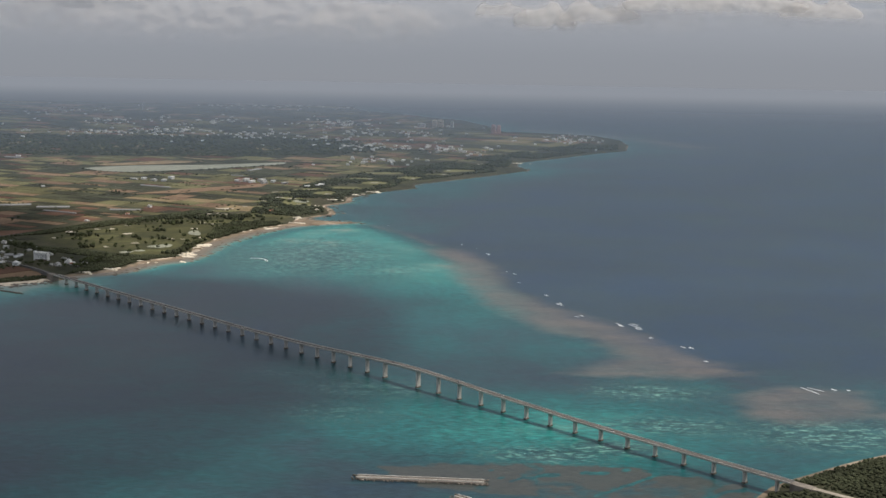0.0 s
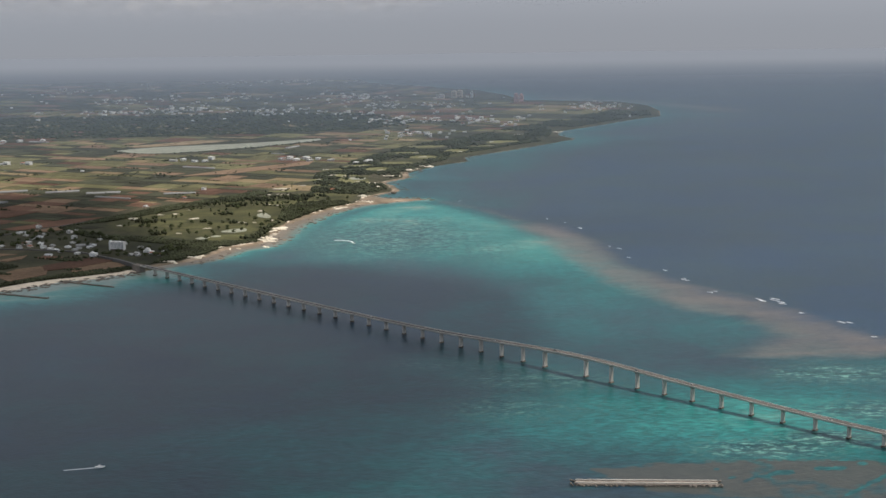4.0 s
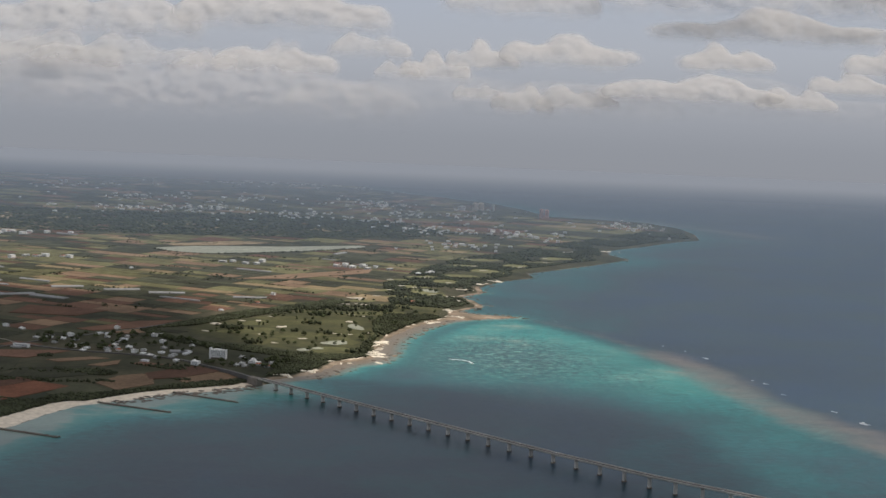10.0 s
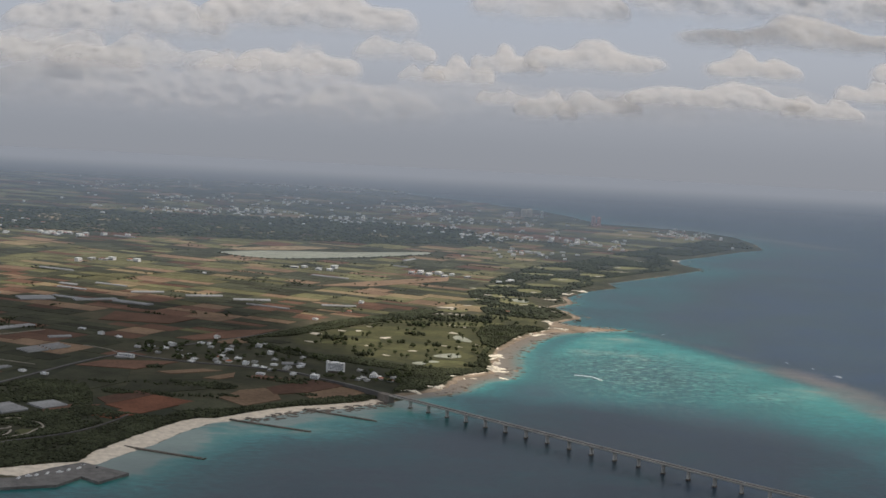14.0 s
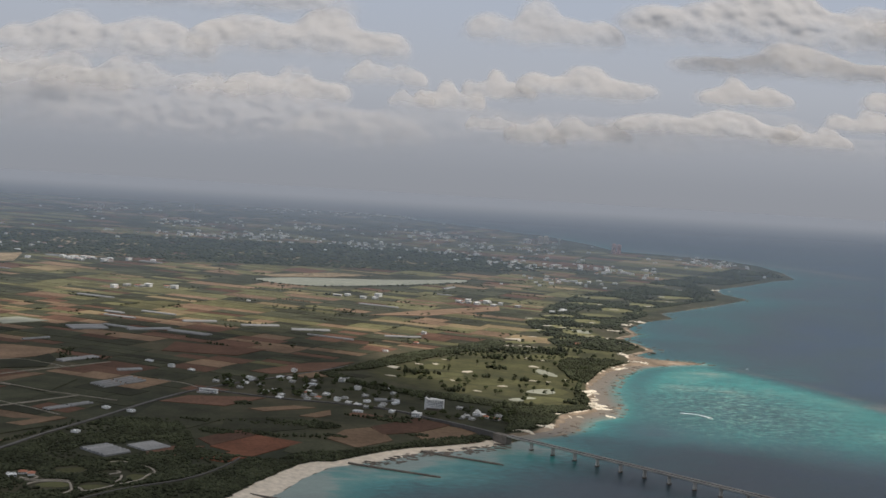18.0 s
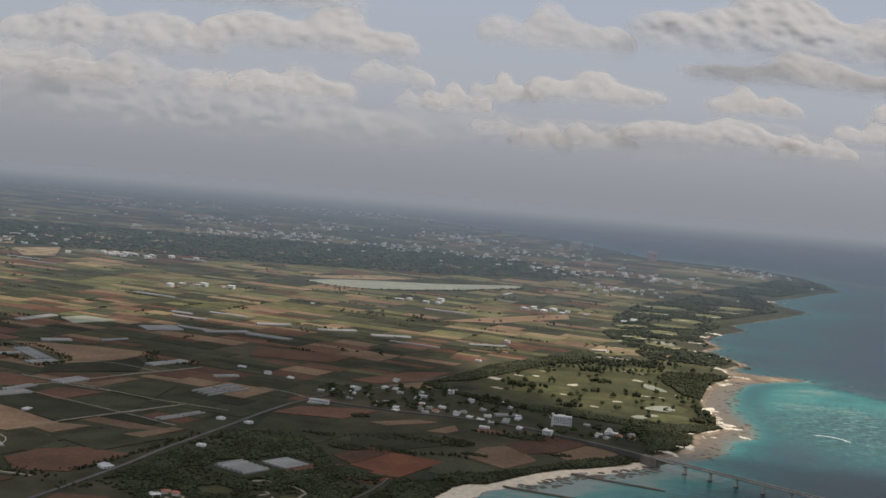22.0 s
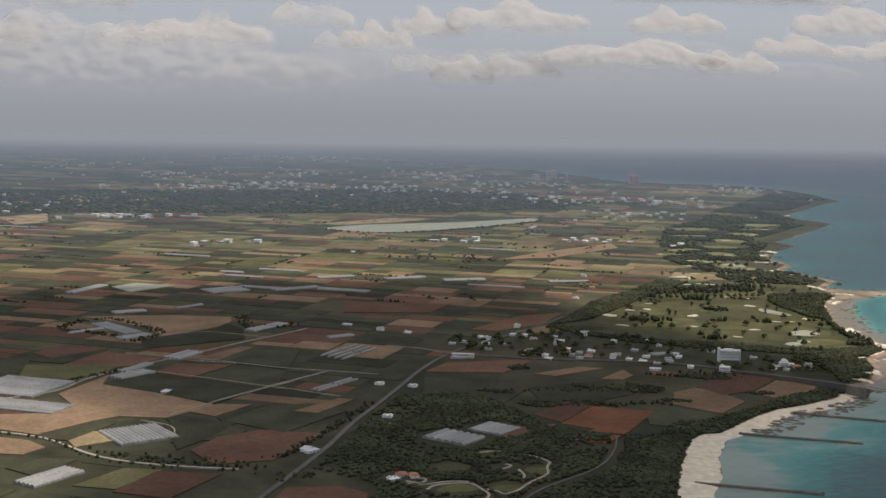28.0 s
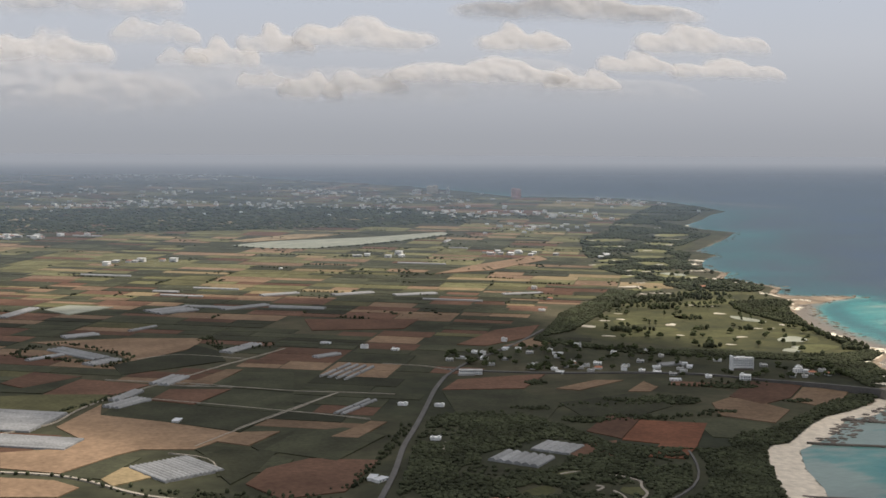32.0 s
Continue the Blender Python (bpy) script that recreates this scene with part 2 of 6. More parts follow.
def ground_material():
    m, n, l, p = nodes_of("island_ground")
    pos = n.new("ShaderNodeNewGeometry").outputs["Position"]

    def attr(key):
        a = n.new("ShaderNodeAttribute")
        a.attribute_name = key
        return a.outputs["Fac"]

    wide = add_noise(n, l, pos, 420, 6.0, 0.62)
    mid = add_noise(n, l, pos, 70, 5.0, 0.6)
    small = add_noise(n, l, pos, 9, 4.0, 0.6)
    scrub = ramp(n, l, wide, [(0.34, (0.028, 0.032, 0.020)), (0.5, (0.050, 0.050, 0.029)), (0.66, (0.085, 0.074, 0.046))])
    scrub = mix_rgb(n, l, 0.75, scrub, ramp(n, l, mid, [(0.3, (0.55,) * 3), (0.7, (1.45,) * 3)]), "MULTIPLY")
    lawn = ramp(n, l, mid, [(0.32, (0.040, 0.042, 0.022)), (0.55, (0.066, 0.066, 0.031)), (0.72, (0.110, 0.104, 0.048))])
    col = mix_rgb(n, l, attr("golf"), scrub, lawn)
    rock = ramp(n, l, mid, [(0.3, (0.13, 0.105, 0.075)), (0.6, (0.27, 0.21, 0.15)), (0.75, (0.38, 0.32, 0.24))])
    rk = ramp(n, l, math_node(n, l, "ADD", attr("rock"), math_node(n, l, "MULTIPLY", math_node(n, l, "SUBTRACT", mid, 0.5), 0.9)), [(0.4, 0.0), (0.6, 1.0)])
    col = mix_rgb(n, l, rk, col, rock)
    sand = ramp(n, l, small, [(0.3, (0.62, 0.53, 0.41)), (0.7, (0.70, 0.61, 0.48))])
    sd = ramp(n, l, math_node(n, l, "ADD", attr("sand"), math_node(n, l, "MULTIPLY", math_node(n, l, "SUBTRACT", small, 0.5), 0.35)), [(0.42, 0.0), (0.58, 1.0)])
    col = mix_rgb(n, l, sd, col, sand)
    col = mix_rgb(n, l, 0.4, col, ramp(n, l, small, [(0.3, (0.7,) * 3), (0.7, (1.3,) * 3)]), "MULTIPLY")
    l.new(col, p.inputs["Base Color"])
    p.inputs["Roughness"].default_value = 0.95
    p.inputs["Specular IOR Level"].default_value = 0.1
    return m


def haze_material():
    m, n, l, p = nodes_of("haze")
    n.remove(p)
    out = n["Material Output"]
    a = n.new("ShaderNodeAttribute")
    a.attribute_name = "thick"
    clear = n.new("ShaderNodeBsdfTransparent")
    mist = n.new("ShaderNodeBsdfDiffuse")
    # haze painted as sheet colour: bluer where thin, greyer where thick
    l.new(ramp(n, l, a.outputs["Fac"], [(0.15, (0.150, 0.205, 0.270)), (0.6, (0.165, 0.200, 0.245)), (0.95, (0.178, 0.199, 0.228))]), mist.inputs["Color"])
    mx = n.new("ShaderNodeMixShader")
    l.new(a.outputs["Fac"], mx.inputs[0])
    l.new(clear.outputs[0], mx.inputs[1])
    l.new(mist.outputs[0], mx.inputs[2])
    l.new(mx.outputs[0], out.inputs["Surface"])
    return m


def cloud_material():
    """Mist that thins out towards the rim of a cloud, and is lit through as well as on its face."""
    m, n, l, p = nodes_of("cloud_mist")
    n.remove(p)
    out = n["Material Output"]
    pos = n.new("ShaderNodeNewGeometry").outputs["Position"]
    a, d = n.new("ShaderNodeAttribute"), n.new("ShaderNodeAttribute")
    a.attribute_name, d.attribute_name = "thick", "dense"
    k = math_node(n, l, "ADD", a.outputs["Fac"], math_node(n, l, "MULTIPLY", math_node(n, l, "SUBTRACT", add_noise(n, l, pos, 380, 5.0, 0.56), 0.5), 1.25))
    k = math_node(n, l, "MULTIPLY", ramp(n, l, k, [(0.04, 0.0), (0.55, 0.42), (1.1, 0.9)]), ramp(n, l, a.outputs["Fac"], [(0.0, 0.0), (0.2, 0.2), (0.6, 1.0)]))
    k = math_node(n, l, "MULTIPLY", k, d.outputs["Fac"], True)
    clear = n.new("ShaderNodeBsdfTransparent")
    mist, glow = n.new("ShaderNodeBsdfDiffuse"), n.new("ShaderNodeBsdfTranslucent")
    mist.inputs["Color"].default_value = (0.63, 0.61, 0.58, 1)
    glow.inputs["Color"].default_value = (0.63, 0.612, 0.585, 1)
    both = n.new("ShaderNodeMixShader")
    both.inputs[0].default_value = 0.5
    l.new(mist.outputs[0], both.inputs[1])
    l.new(glow.outputs[0], both.inputs[2])
    mx = n.new("ShaderNodeMixShader")
    l.new(k, mx.inputs[0])
    l.new(clear.outputs[0], mx.inputs[1])
    l.new(both.outputs[0], mx.inputs[2])
    l.new(mx.outputs[0], out.inputs["Surface"])
    return m


SEA, GROUND, HAZE, CLOUD = sea_material(), ground_material(), haze_material(), cloud_material()
CONCRETE = surface("weathered_concrete", (0.47, 0.44, 0.39), 0.9, 25, 2, 0.2, per_piece=0.06)
ASPHALT = surface("road_asphalt", (0.105, 0.098, 0.088), 0.9, 30, 2, 0.2)
TRACK = surface("coral_gravel_track", (0.33, 0.29, 0.23), 0.95, 25, 3, 0.2)
FOLIAGE = surface("dark_foliage", (0.047, 0.052, 0.028), 0.9, 60, 3.0, 0.4, island=0.28, spec=0.1)
LEAF = surface("tree_leaves", (0.052, 0.060, 0.027), 0.9, 30, 2.0, 0.35, per_piece=0.25, spec=0.1)
BARK = surface("bark", (0.14, 0.11, 0.08), 0.95, 5, 0.5, 0.3)
WHITE = surface("white_render", (0.74, 0.73, 0.69), 0.8, 12, 1.5, 0.1, per_piece=0.08)
GREY_WALL = surface("grey_concrete_wall", (0.45, 0.44, 0.41), 0.9, 10, 1.5, 0.15, per_piece=0.2)
ROOF_RED = surface("red_tile_roof", (0.34, 0.15, 0.09), 0.85, 10, 1.0, 0.2, per_piece=0.2)
PINK = surface("pink_render", (0.78, 0.47, 0.39), 0.8, 20, 2, 0.12)
TAN = surface("tan_render", (0.78, 0.66, 0.50), 0.8, 20, 2, 0.12)
DARK = surface("dark_glass", (0.05, 0.06, 0.07), 0.25, 10, 2, 0.2, spec=0.5)
FILM = surface("greenhouse_film", (0.26, 0.26, 0.25), 0.75, 30, 3, 0.15, per_piece=0.12, spec=0.2)
ROCK = surface("reef_rock", (0.15, 0.125, 0.10), 0.95, 20, 2, 0.35, per_piece=0.15)
SANDM = surface("bunker_sand", (0.50, 0.45, 0.36), 0.95, 20, 2, 0.12)
LAKE = surface("reservoir_water", (0.25, 0.255, 0.19), 0.5, 160, 40, 0.08, spec=0.12)
FOAM = surface("surf_foam", (0.78, 0.80, 0.80), 0.7, 8, 1.0, 0.15)
ARMOUR_M = surface("concrete_armour", (0.20, 0.175, 0.145), 0.95, 10, 1, 0.3, per_piece=0.3)
STEEL = surface("painted_steel", (0.55, 0.55, 0.55), 0.5, 10, 1, 0.1, metal=0.3)
CROPS = {
    "cane": surface("sugar_cane", (0.050, 0.051, 0.030), 0.95, 60, 5, 0.3, per_piece=0.30, island=0.30, spec=0.1),
    "pasture": surface("young_cane", (0.104, 0.098, 0.047), 0.95, 60, 5, 0.3, per_piece=0.25, island=0.25, spec=0.1),
    "soil": surface("red_soil", (0.122, 0.069, 0.045), 0.95, 70, 6, 0.22, per_piece=0.25, island=0.25, spec=0.1),
    "tilled": surface("dry_tilled_soil", (0.195, 0.131, 0.082), 0.95, 70, 6, 0.2, per_piece=0.2, island=0.2, spec=0.1),
    "bare": surface("bare_coral_ground", (0.27, 0.205, 0.125), 0.95, 40, 6, 0.5, per_piece=0.1, island=0.1, spec=0.1),
    "rust": surface("rust_red_soil", (0.150, 0.066, 0.038), 0.95, 50, 5, 0.25, per_piece=0.1, island=0.1, spec=0.1),
    "stubble": surface("straw_stubble", (0.25, 0.19, 0.105), 0.95, 60, 5, 0.2, per_piece=0.2, island=0.2, spec=0.1),
}


# ---- mesh helpers; lengths are full size, and shrink by S as a mesh is made ----
class Builder:
    def __init__(self):
        self.v, self.f = [], []

    def add(self, verts, faces):
        k = len(self.v)
        self.v += [tuple(q) for q in verts]
        self.f += [tuple(i + k for i in q) for q in faces]
        return self

    def box(self, x0, y0, z0, x1, y1, z1):
        return self.add([(x0, y0, z0), (x1, y0, z0), (x1, y1, z0), (x0, y1, z0), (x0, y0, z1), (x1, y0, z1), (x1, y1, z1), (x0, y1, z1)],
                        [(3, 2, 1, 0), (4, 5, 6, 7), (0, 1, 5, 4), (1, 2, 6, 5), (2, 3, 7, 6), (3, 0, 4, 7)])

    def prism(self, poly, z0, z1, inset=0.0):
        cx, cy = sum(p[0] for p in poly) / len(poly), sum(p[1] for p in poly) / len(poly)
        k = len(poly)
        top = [(x + (cx - x) * inset, y + (cy - y) * inset, z1) for x, y in poly]
        return self.add([(x, y, z0) for x, y in poly] + top,
                        [tuple(range(k, 2 * k))] + [(i, (i + 1) % k, k + (i + 1) % k, k + i) for i in range(k)])

    def cyl(self, x, y, z0, z1, r0, r1=None, sides=8):
        r1 = r0 if r1 is None else r1
        ring = [(math.cos(2 * math.pi * i / sides), math.sin(2 * math.pi * i / sides)) for i in range(sides)]
        return self.add([(x + r0 * c, y + r0 * s, z0) for c, s in ring] + [(x + r1 * c, y + r1 * s, z1) for c, s in ring],
                        [tuple(range(sides, 2 * sides))] + [(i, (i + 1) % sides, sides + (i + 1) % sides, sides + i) for i in range(sides)])

    def vault(self, x0, y0, x1, y1, z0, wall, rise, steps=6):
        """A barrel roof on low walls; the span runs along y."""
        sec = [(x0, z0)] + [(x0 + (x1 - x0) * i / steps, z0 + wall + rise * math.sin(math.pi * i / steps)) for i in range(steps + 1)] + [(x1, z0)]
        k = len(sec)
        return self.add([(x, y0, z) for x, z in sec] + [(x, y1, z) for x, z in sec],
                        [(i, i + 1, k + i + 1, k + i) for i in range(k - 1)] + [tuple(range(k)), tuple(range(2 * k - 1, k - 1, -1))])

    def mesh(self, name, material, smooth=False):
        me = bpy.data.meshes.new(name)
        me.from_pydata([(x * S, y * S, z * S) for x, y, z in self.v], [], self.f)
        me.materials.append(material)
        if smooth:
            me.polygons.foreach_set("use_smooth", [True] * len(me.polygons))
        return me


def part(name, b, material, parent, label="", smooth=False):
    ob = new(name, b.mesh(name, material, smooth) if isinstance(b, Builder) else b)
    ob.parent = parent
    return tagged(ob, label)


def at(x, y, z=0.0, rz=0.0):
    return pose(x * S, y * S, z * S, 0, 0, rz)


def thing(name, label, category, group="", place=None):
    ob = new(name)
    ob.empty_display_size = 1.0
    if place is not None:
        ob.matrix_basis = place
    return tagged(ob, label, category, group)


def solo(name, b, material, label, category, group="", kind="", place=None, smooth=False):
    ob = new(name, b.mesh(name, material, smooth))
    if place is not None:
        ob.matrix_basis = place
    return tagged(ob, label, category, group, kind)


# ---- plan ----
WEST_COAST = [(-2600, 900), (-1200, 1150), (-700, 1380), (-540, 1560), (-476, 1634), (-456, 1690), (-428, 1750), (-408, 1822), (-376, 1892), (-330, 1925), (-292, 1959), (-248, 2015), (-204, 2025), (-163, 2062), (-128, 2093)]
GOLF_COAST = [(-100, 2127), (-81, 2140), (-42, 2171), (-7, 2201), (32, 2307), (79, 2358), (105, 2449), (108, 2583), (136, 2712), (173, 2823), (229, 2929), (303, 2985), (370, 3015), (382, 3034), (327, 3045), (262, 3056), (230, 3090), (300, 3190), (275, 3301), (244, 3364), (310, 3470), (298, 3585), (340, 3680)]
FAR_COAST = [(390, 3776), (478, 3882), (464, 3995), (647, 4237), (774, 4421), (874, 4584), (821, 4732), (826, 4882), (1009, 5138), (1193, 5431), (1331, 5590), (1372, 5925), (1359, 6264), (1248, 6551), (999, 6665), (760, 6750), (661, 7219), (499, 7719), (229, 7999), (-181, 8373), (-379, 9215), (-795, 9799), (-1185, 10955), (-1636, 11620)]
LAND = WEST_COAST + GOLF_COAST + FAR_COAST + [(-3000, 13500), (-9000, 19000), (-19000, 19500), (-19000, 900)]
ISLET = [(985, 862), (1050, 934), (1082, 984), (1112, 1012), (1141, 1036), (1190, 1077), (1246, 1115), (1400, 1200), (2000, 1100), (2000, 300), (1300, 560), (1000, 760)]
BEACH_BACK = [(-620, 1560), (-499, 1640), (-492, 1690), (-461, 1784), (-444, 1825), (-421, 1881), (-401, 1908), (-378, 1915), (-351, 1942), (-307, 1990), (-267, 2027), (-225, 2046), (-174, 2078), (-141, 2120)]
GOLF_EDGE = [(-130, 2150), (-75, 2189), (-42, 2240), (-15, 2337), (48, 2405), (53, 2536), (66, 2656), (111, 2800), (140, 2865), (200, 2955), (214, 3086), (280, 3190), (258, 3300), (228, 3366), (292, 3472), (282, 3586), (322, 3680)]
GOLF = [(-357, 2684), (-146, 2995), (40, 3150), (120, 3400), (190, 3560), (200, 3200), (180, 2980), (73, 2736), (50, 2495), (20, 2420), (-39, 2400), (-248, 2510), (-340, 2597)]
GOLF_FAR = [(100, 3500), (190, 3700), (330, 4100), (520, 4350), (560, 4200), (400, 3950), (290, 3700)]
REEF = [(382, 3038), (500, 2880), (590, 2700), (660, 2520), (735, 2380), (785, 2150), (835, 1960), (885, 1850), (950, 1760), (1010, 1650), (1050, 1550)]
LAGOON = GOLF_COAST[:14] + REEF[1:] + [(1150, 1440), (1290, 1380), (1500, 1300), (1500, 900), (1000, 300), (300, 0), (-500, 100), (-1500, 500), (-600, 1500)] + WEST_COAST[4:]
LAKE_SHORE = [(-790, 4290), (-700, 4200), (-600, 4180), (-500, 4230), (-380, 4310), (-240, 4430), (-86, 4600), (-88, 4690), (-220, 4600), (-361, 4520), (-500, 4470), (-640, 4430), (-736, 4370)]


def inside(poly, x, y):
    hit = np.zeros(np.shape(x), bool)
    for (x0, y0), (x1, y1) in zip(poly, poly[1:] + poly[:1]):
        if y0 != y1:
            hit ^= ((y0 > y) != (y1 > y)) & (x < (x1 - x0) * (y - y0) / (y1 - y0) + x0)
    return hit


def reach(line, x, y, closed=False):
    """The distance from a broken line."""
    best = np.full(np.shape(x), 1e12)
    for (x0, y0), (x1, y1) in zip(line, line[1:] + line[:1] if closed else line[1:]):
        dx, dy = x1 - x0, y1 - y0
        k = np.clip(((x - x0) * dx + (y - y0) * dy) / (dx * dx + dy * dy + 1e-9), 0, 1)
        best = np.minimum(best, (x - x0 - k * dx) ** 2 + (y - y0 - k * dy) ** 2)
    return np.sqrt(best)


def depth_in(poly, x, y):
    """Metres inside a closed line; negative outside."""
    d = reach(poly, x, y, True)
    return np.where(inside(poly, x, y), d, -d)


def ease(a, b, v):
    k = np.clip((v - a) / (b - a), 0, 1)
    return k * k * (3 - 2 * k)


def axis(marks):
    """Grid lines from (start, step) pairs up to the last start."""
    out = []
    for (a, step), (b, _) in zip(marks, marks[1:]):
        k = max(1, round((b - a) / step))
        out += [a + (b - a) * i / k for i in range(k)]
    return np.array(out + [marks[-1][0]])


def sheet(name, xs, ys, height, masks, material):
    gx, gy = np.meshgrid(xs, ys)
    x, y = gx.ravel(), gy.ravel()
    w, h = len(xs), len(ys)
    i = (np.arange(h - 1)[:, None] * w + np.arange(w - 1)[None]).ravel()
    me = bpy.data.meshes.new(name)
    me.from_pydata((np.c_[x, y, height(x, y)] * S).tolist(), [], np.c_[i, i + 1, i + w + 1, i + w].tolist())
    for key, fn in masks.items():
        me.attributes.new(key, "FLOAT", "POINT").data.foreach_set("value", np.asarray(fn(x, y), np.float32))
    me.materials.append(material)
    me.polygons.foreach_set("use_smooth", [True] * len(me.polygons))
    return new(name, me)


XS = axis([(-19500, 1500), (-6000, 400), (-2600, 60), (-1300, 14), (420, 12), (1400, 60), (2600, 400), (6000, 1500), (19500, 0)])
YS = axis([(-3000, 400), (400, 60), (820, 12), (1500, 14), (3100, 20), (4200, 45), (7000, 90), (10000, 250), (12900, 0)])


def shelf_depth(x, y):
    """Metres inside the drowned rock shelf off the golf course."""
    return depth_in(GOLF_COAST[:22] + GOLF_EDGE[::-1], x, y)


def ground_height(x, y):
    d = np.maximum(depth_in(LAND, x, y), depth_in(ISLET, x, y))
    islet = ease(6, 70, depth_in(ISLET, x, y)) * 13
    ridge = 26 * np.exp(-(((x + 520) / 900.0) ** 2)) * ease(5600, 8200, y) * ease(0, 150, d)
    z = np.clip(d * 0.09, -4, 3.2) + islet + ridge
    return np.where((shelf_depth(x, y) > 4) & (y < 2950), np.minimum(z, -0.35), z)


def sand_mask(x, y):
    west = depth_in(WEST_COAST[3:] + BEACH_BACK[::-1], x, y)
    line = 2.6 * (0.6 + 0.6 * np.sin(x / 23.0 + y / 31.0)) - reach(GOLF_EDGE[1:], x, y)
    return np.clip(0.5 + np.maximum(west, line) / 10.0, 0, 1)


def rock_mask(x, y):
    shelf = depth_in(GOLF_COAST[:22] + GOLF_EDGE[::-1], x, y)
    rim = 4 - reach(FAR_COAST[:16], x, y)
    rim2 = 10 - reach(ISLET, x, y, True)
    rim3 = 24 - reach(WEST_COAST[10:], x, y)
    return np.clip(0.5 + np.maximum(np.maximum(shelf, rim), np.maximum(rim2, rim3)) / 16.0, 0, 1)


def golf_mask(x, y):
    return ease(-8, 12, np.maximum(depth_in(GOLF, x, y), depth_in(GOLF_FAR, x, y)))


ground = tagged(sheet("ground", XS, YS, ground_height, {"sand": sand_mask, "rock": rock_mask, "golf": golf_mask}, GROUND),
                "flat green and brown coral island with sandy and rocky shore", "ground", kind="structure")


CHANNELS = [[(860, 903), (885, 936), (917, 966), (941, 993), (966, 1023)], [(953, 900), (981, 920), (1009, 940), (1056, 981)], [(835, 1001), (879, 1009), (925, 1022)], [(768, 1017), (778, 981), (796, 978), (829, 1000)]]


def channels(x, y):
    """Metres from the winding sand channels through the weed."""
    return np.minimum.reduce([reach(line, x, y) for line in CHANNELS])


def shoal_mask(x, y):
    coast = np.minimum(reach(WEST_COAST + GOLF_COAST + FAR_COAST, x, y), reach(ISLET, x, y, True))
    lag = ease(-60, 90, depth_in(LAGOON, x, y))
    bright = np.exp(-(((x - 300) / 230.0) ** 2 + ((y - 2480) / 330.0) ** 2))
    south = np.exp(-(((x - 830) / 420.0) ** 2 + ((y - 1180) / 260.0) ** 2))
    mid = np.exp(-(((x - 650) / 220.0) ** 2 + ((y - 1800) / 380.0) ** 2))
    inner = np.maximum(np.maximum(bright * 0.92, south * 0.74), mid * 0.44)
    inner = np.maximum(inner, 0.55 * ease(1750, 2150, x * 0.67 + y * 0.74) + 0.33 * ease(1250, 1600, x * 0.9 + y * 0.7))
    # shoal value lowered inside this outline, which darkens the inner lagoon
    deep = ease(-40, 60, depth_in([(80, 2130), (250, 2140), (390, 1980), (450, 1779), (440, 1540), (380, 1330), (250, 1180), (0, 1000), (-300, 1300), (-150, 1800)], x, y))
    inner = inner * (1 - 0.28 * deep)
    lag = lag * (1 - 0.28 * deep)
    main = reach(WEST_COAST + GOLF_COAST, x, y)
    near = 0.82 * np.exp(-main / 26.0) * np.clip(lag + 0.2, 0, 1) + (0.52 - 0.18 * ease(2950, 3300, y)) * np.exp(-coast / 260.0) + 0.20 * np.exp(-coast / 420.0) * ease(2900, 3500, y)
    sandy = 0.62 * np.exp(-(channels(x, y) / 6.0) ** 2)
    west = 1.12 * np.exp(-(reach(WEST_COAST[4:], x, y) / 185.0) ** 2)
    cove = 0.99 * np.exp(-(((x + 250) / 170.0) ** 2 + ((y - 1890) / 110.0) ** 2))
    return np.clip(np.maximum(np.maximum(lag * np.clip(np.maximum(inner, 0.34), 0, 0.92), near), np.maximum.reduce([cove, sandy, west, 0.10 + 0 * x])), 0, 1.2)


def coral_mask(x, y):
    spots = ((835, 1075, 80, 34, 1.0), (910, 1108, 70, 34, 1.0), (985, 1372, 90, 44, 0.95), (1000, 1210, 110, 44, 0.8), (1210, 1190, 130, 70, 1.0), (320, 2470, 230, 300, 0.85), (520, 2300, 140, 200, 0.5), (600, 1350, 130, 60, 0.5), (560, 1230, 100, 60, 0.45), (480, 1430, 120, 40, 0.4))
    return np.clip(np.maximum.reduce([k * np.exp(-(((x - a) / w) ** 2 + ((y - c) / h) ** 2)) for a, c, w, h, k in spots]) * 1.25 - 0.1, 0, 1)


REEF_FLAT = [(560, 2640), (700, 2600), (770, 2333), (800, 2110), (891, 1930), (990, 1797), (1040, 1715), (1090, 1601), (1150, 1500), (1060, 1455), (954, 1450), (860, 1461), (957, 1587), (919, 1702), (844, 1736), (744, 1964), (656, 2250), (640, 2450)]
REEF_HEAD = [(1105, 1370), (1195, 1425), (1290, 1403), (1300, 1310), (1255, 1262), (1156, 1225), (1100, 1250)]


def reef_mask(x, y):
    flat = 0.5 + depth_in(REEF_FLAT, x, y) / 70.0
    head = 0.5 + depth_in(REEF_HEAD, x, y) / 60.0
    chain = 0.6 - reach([(420, 2990), (520, 2850), (600, 2680)], x, y) / 70.0
    east = 0.5 + (34 - np.hypot((x - 1340) / 2.0, y - 1285)) / 50.0
    shelf = 0.55 - reach(GOLF_COAST[3:16], x, y) / 90.0
    drowned = 0.10 + 0.2 * ease(0, 20, shelf_depth(x, y))
    drowned = np.where(shelf_depth(x, y) > 0, drowned, 0)
    far = 0.9 - reach([(900, 6900), (1300, 6560), (1700, 5900)], x, y) / 200.0
    return np.clip(np.maximum.reduce([flat, head, chain, east, shelf, far, drowned]), 0, 1)


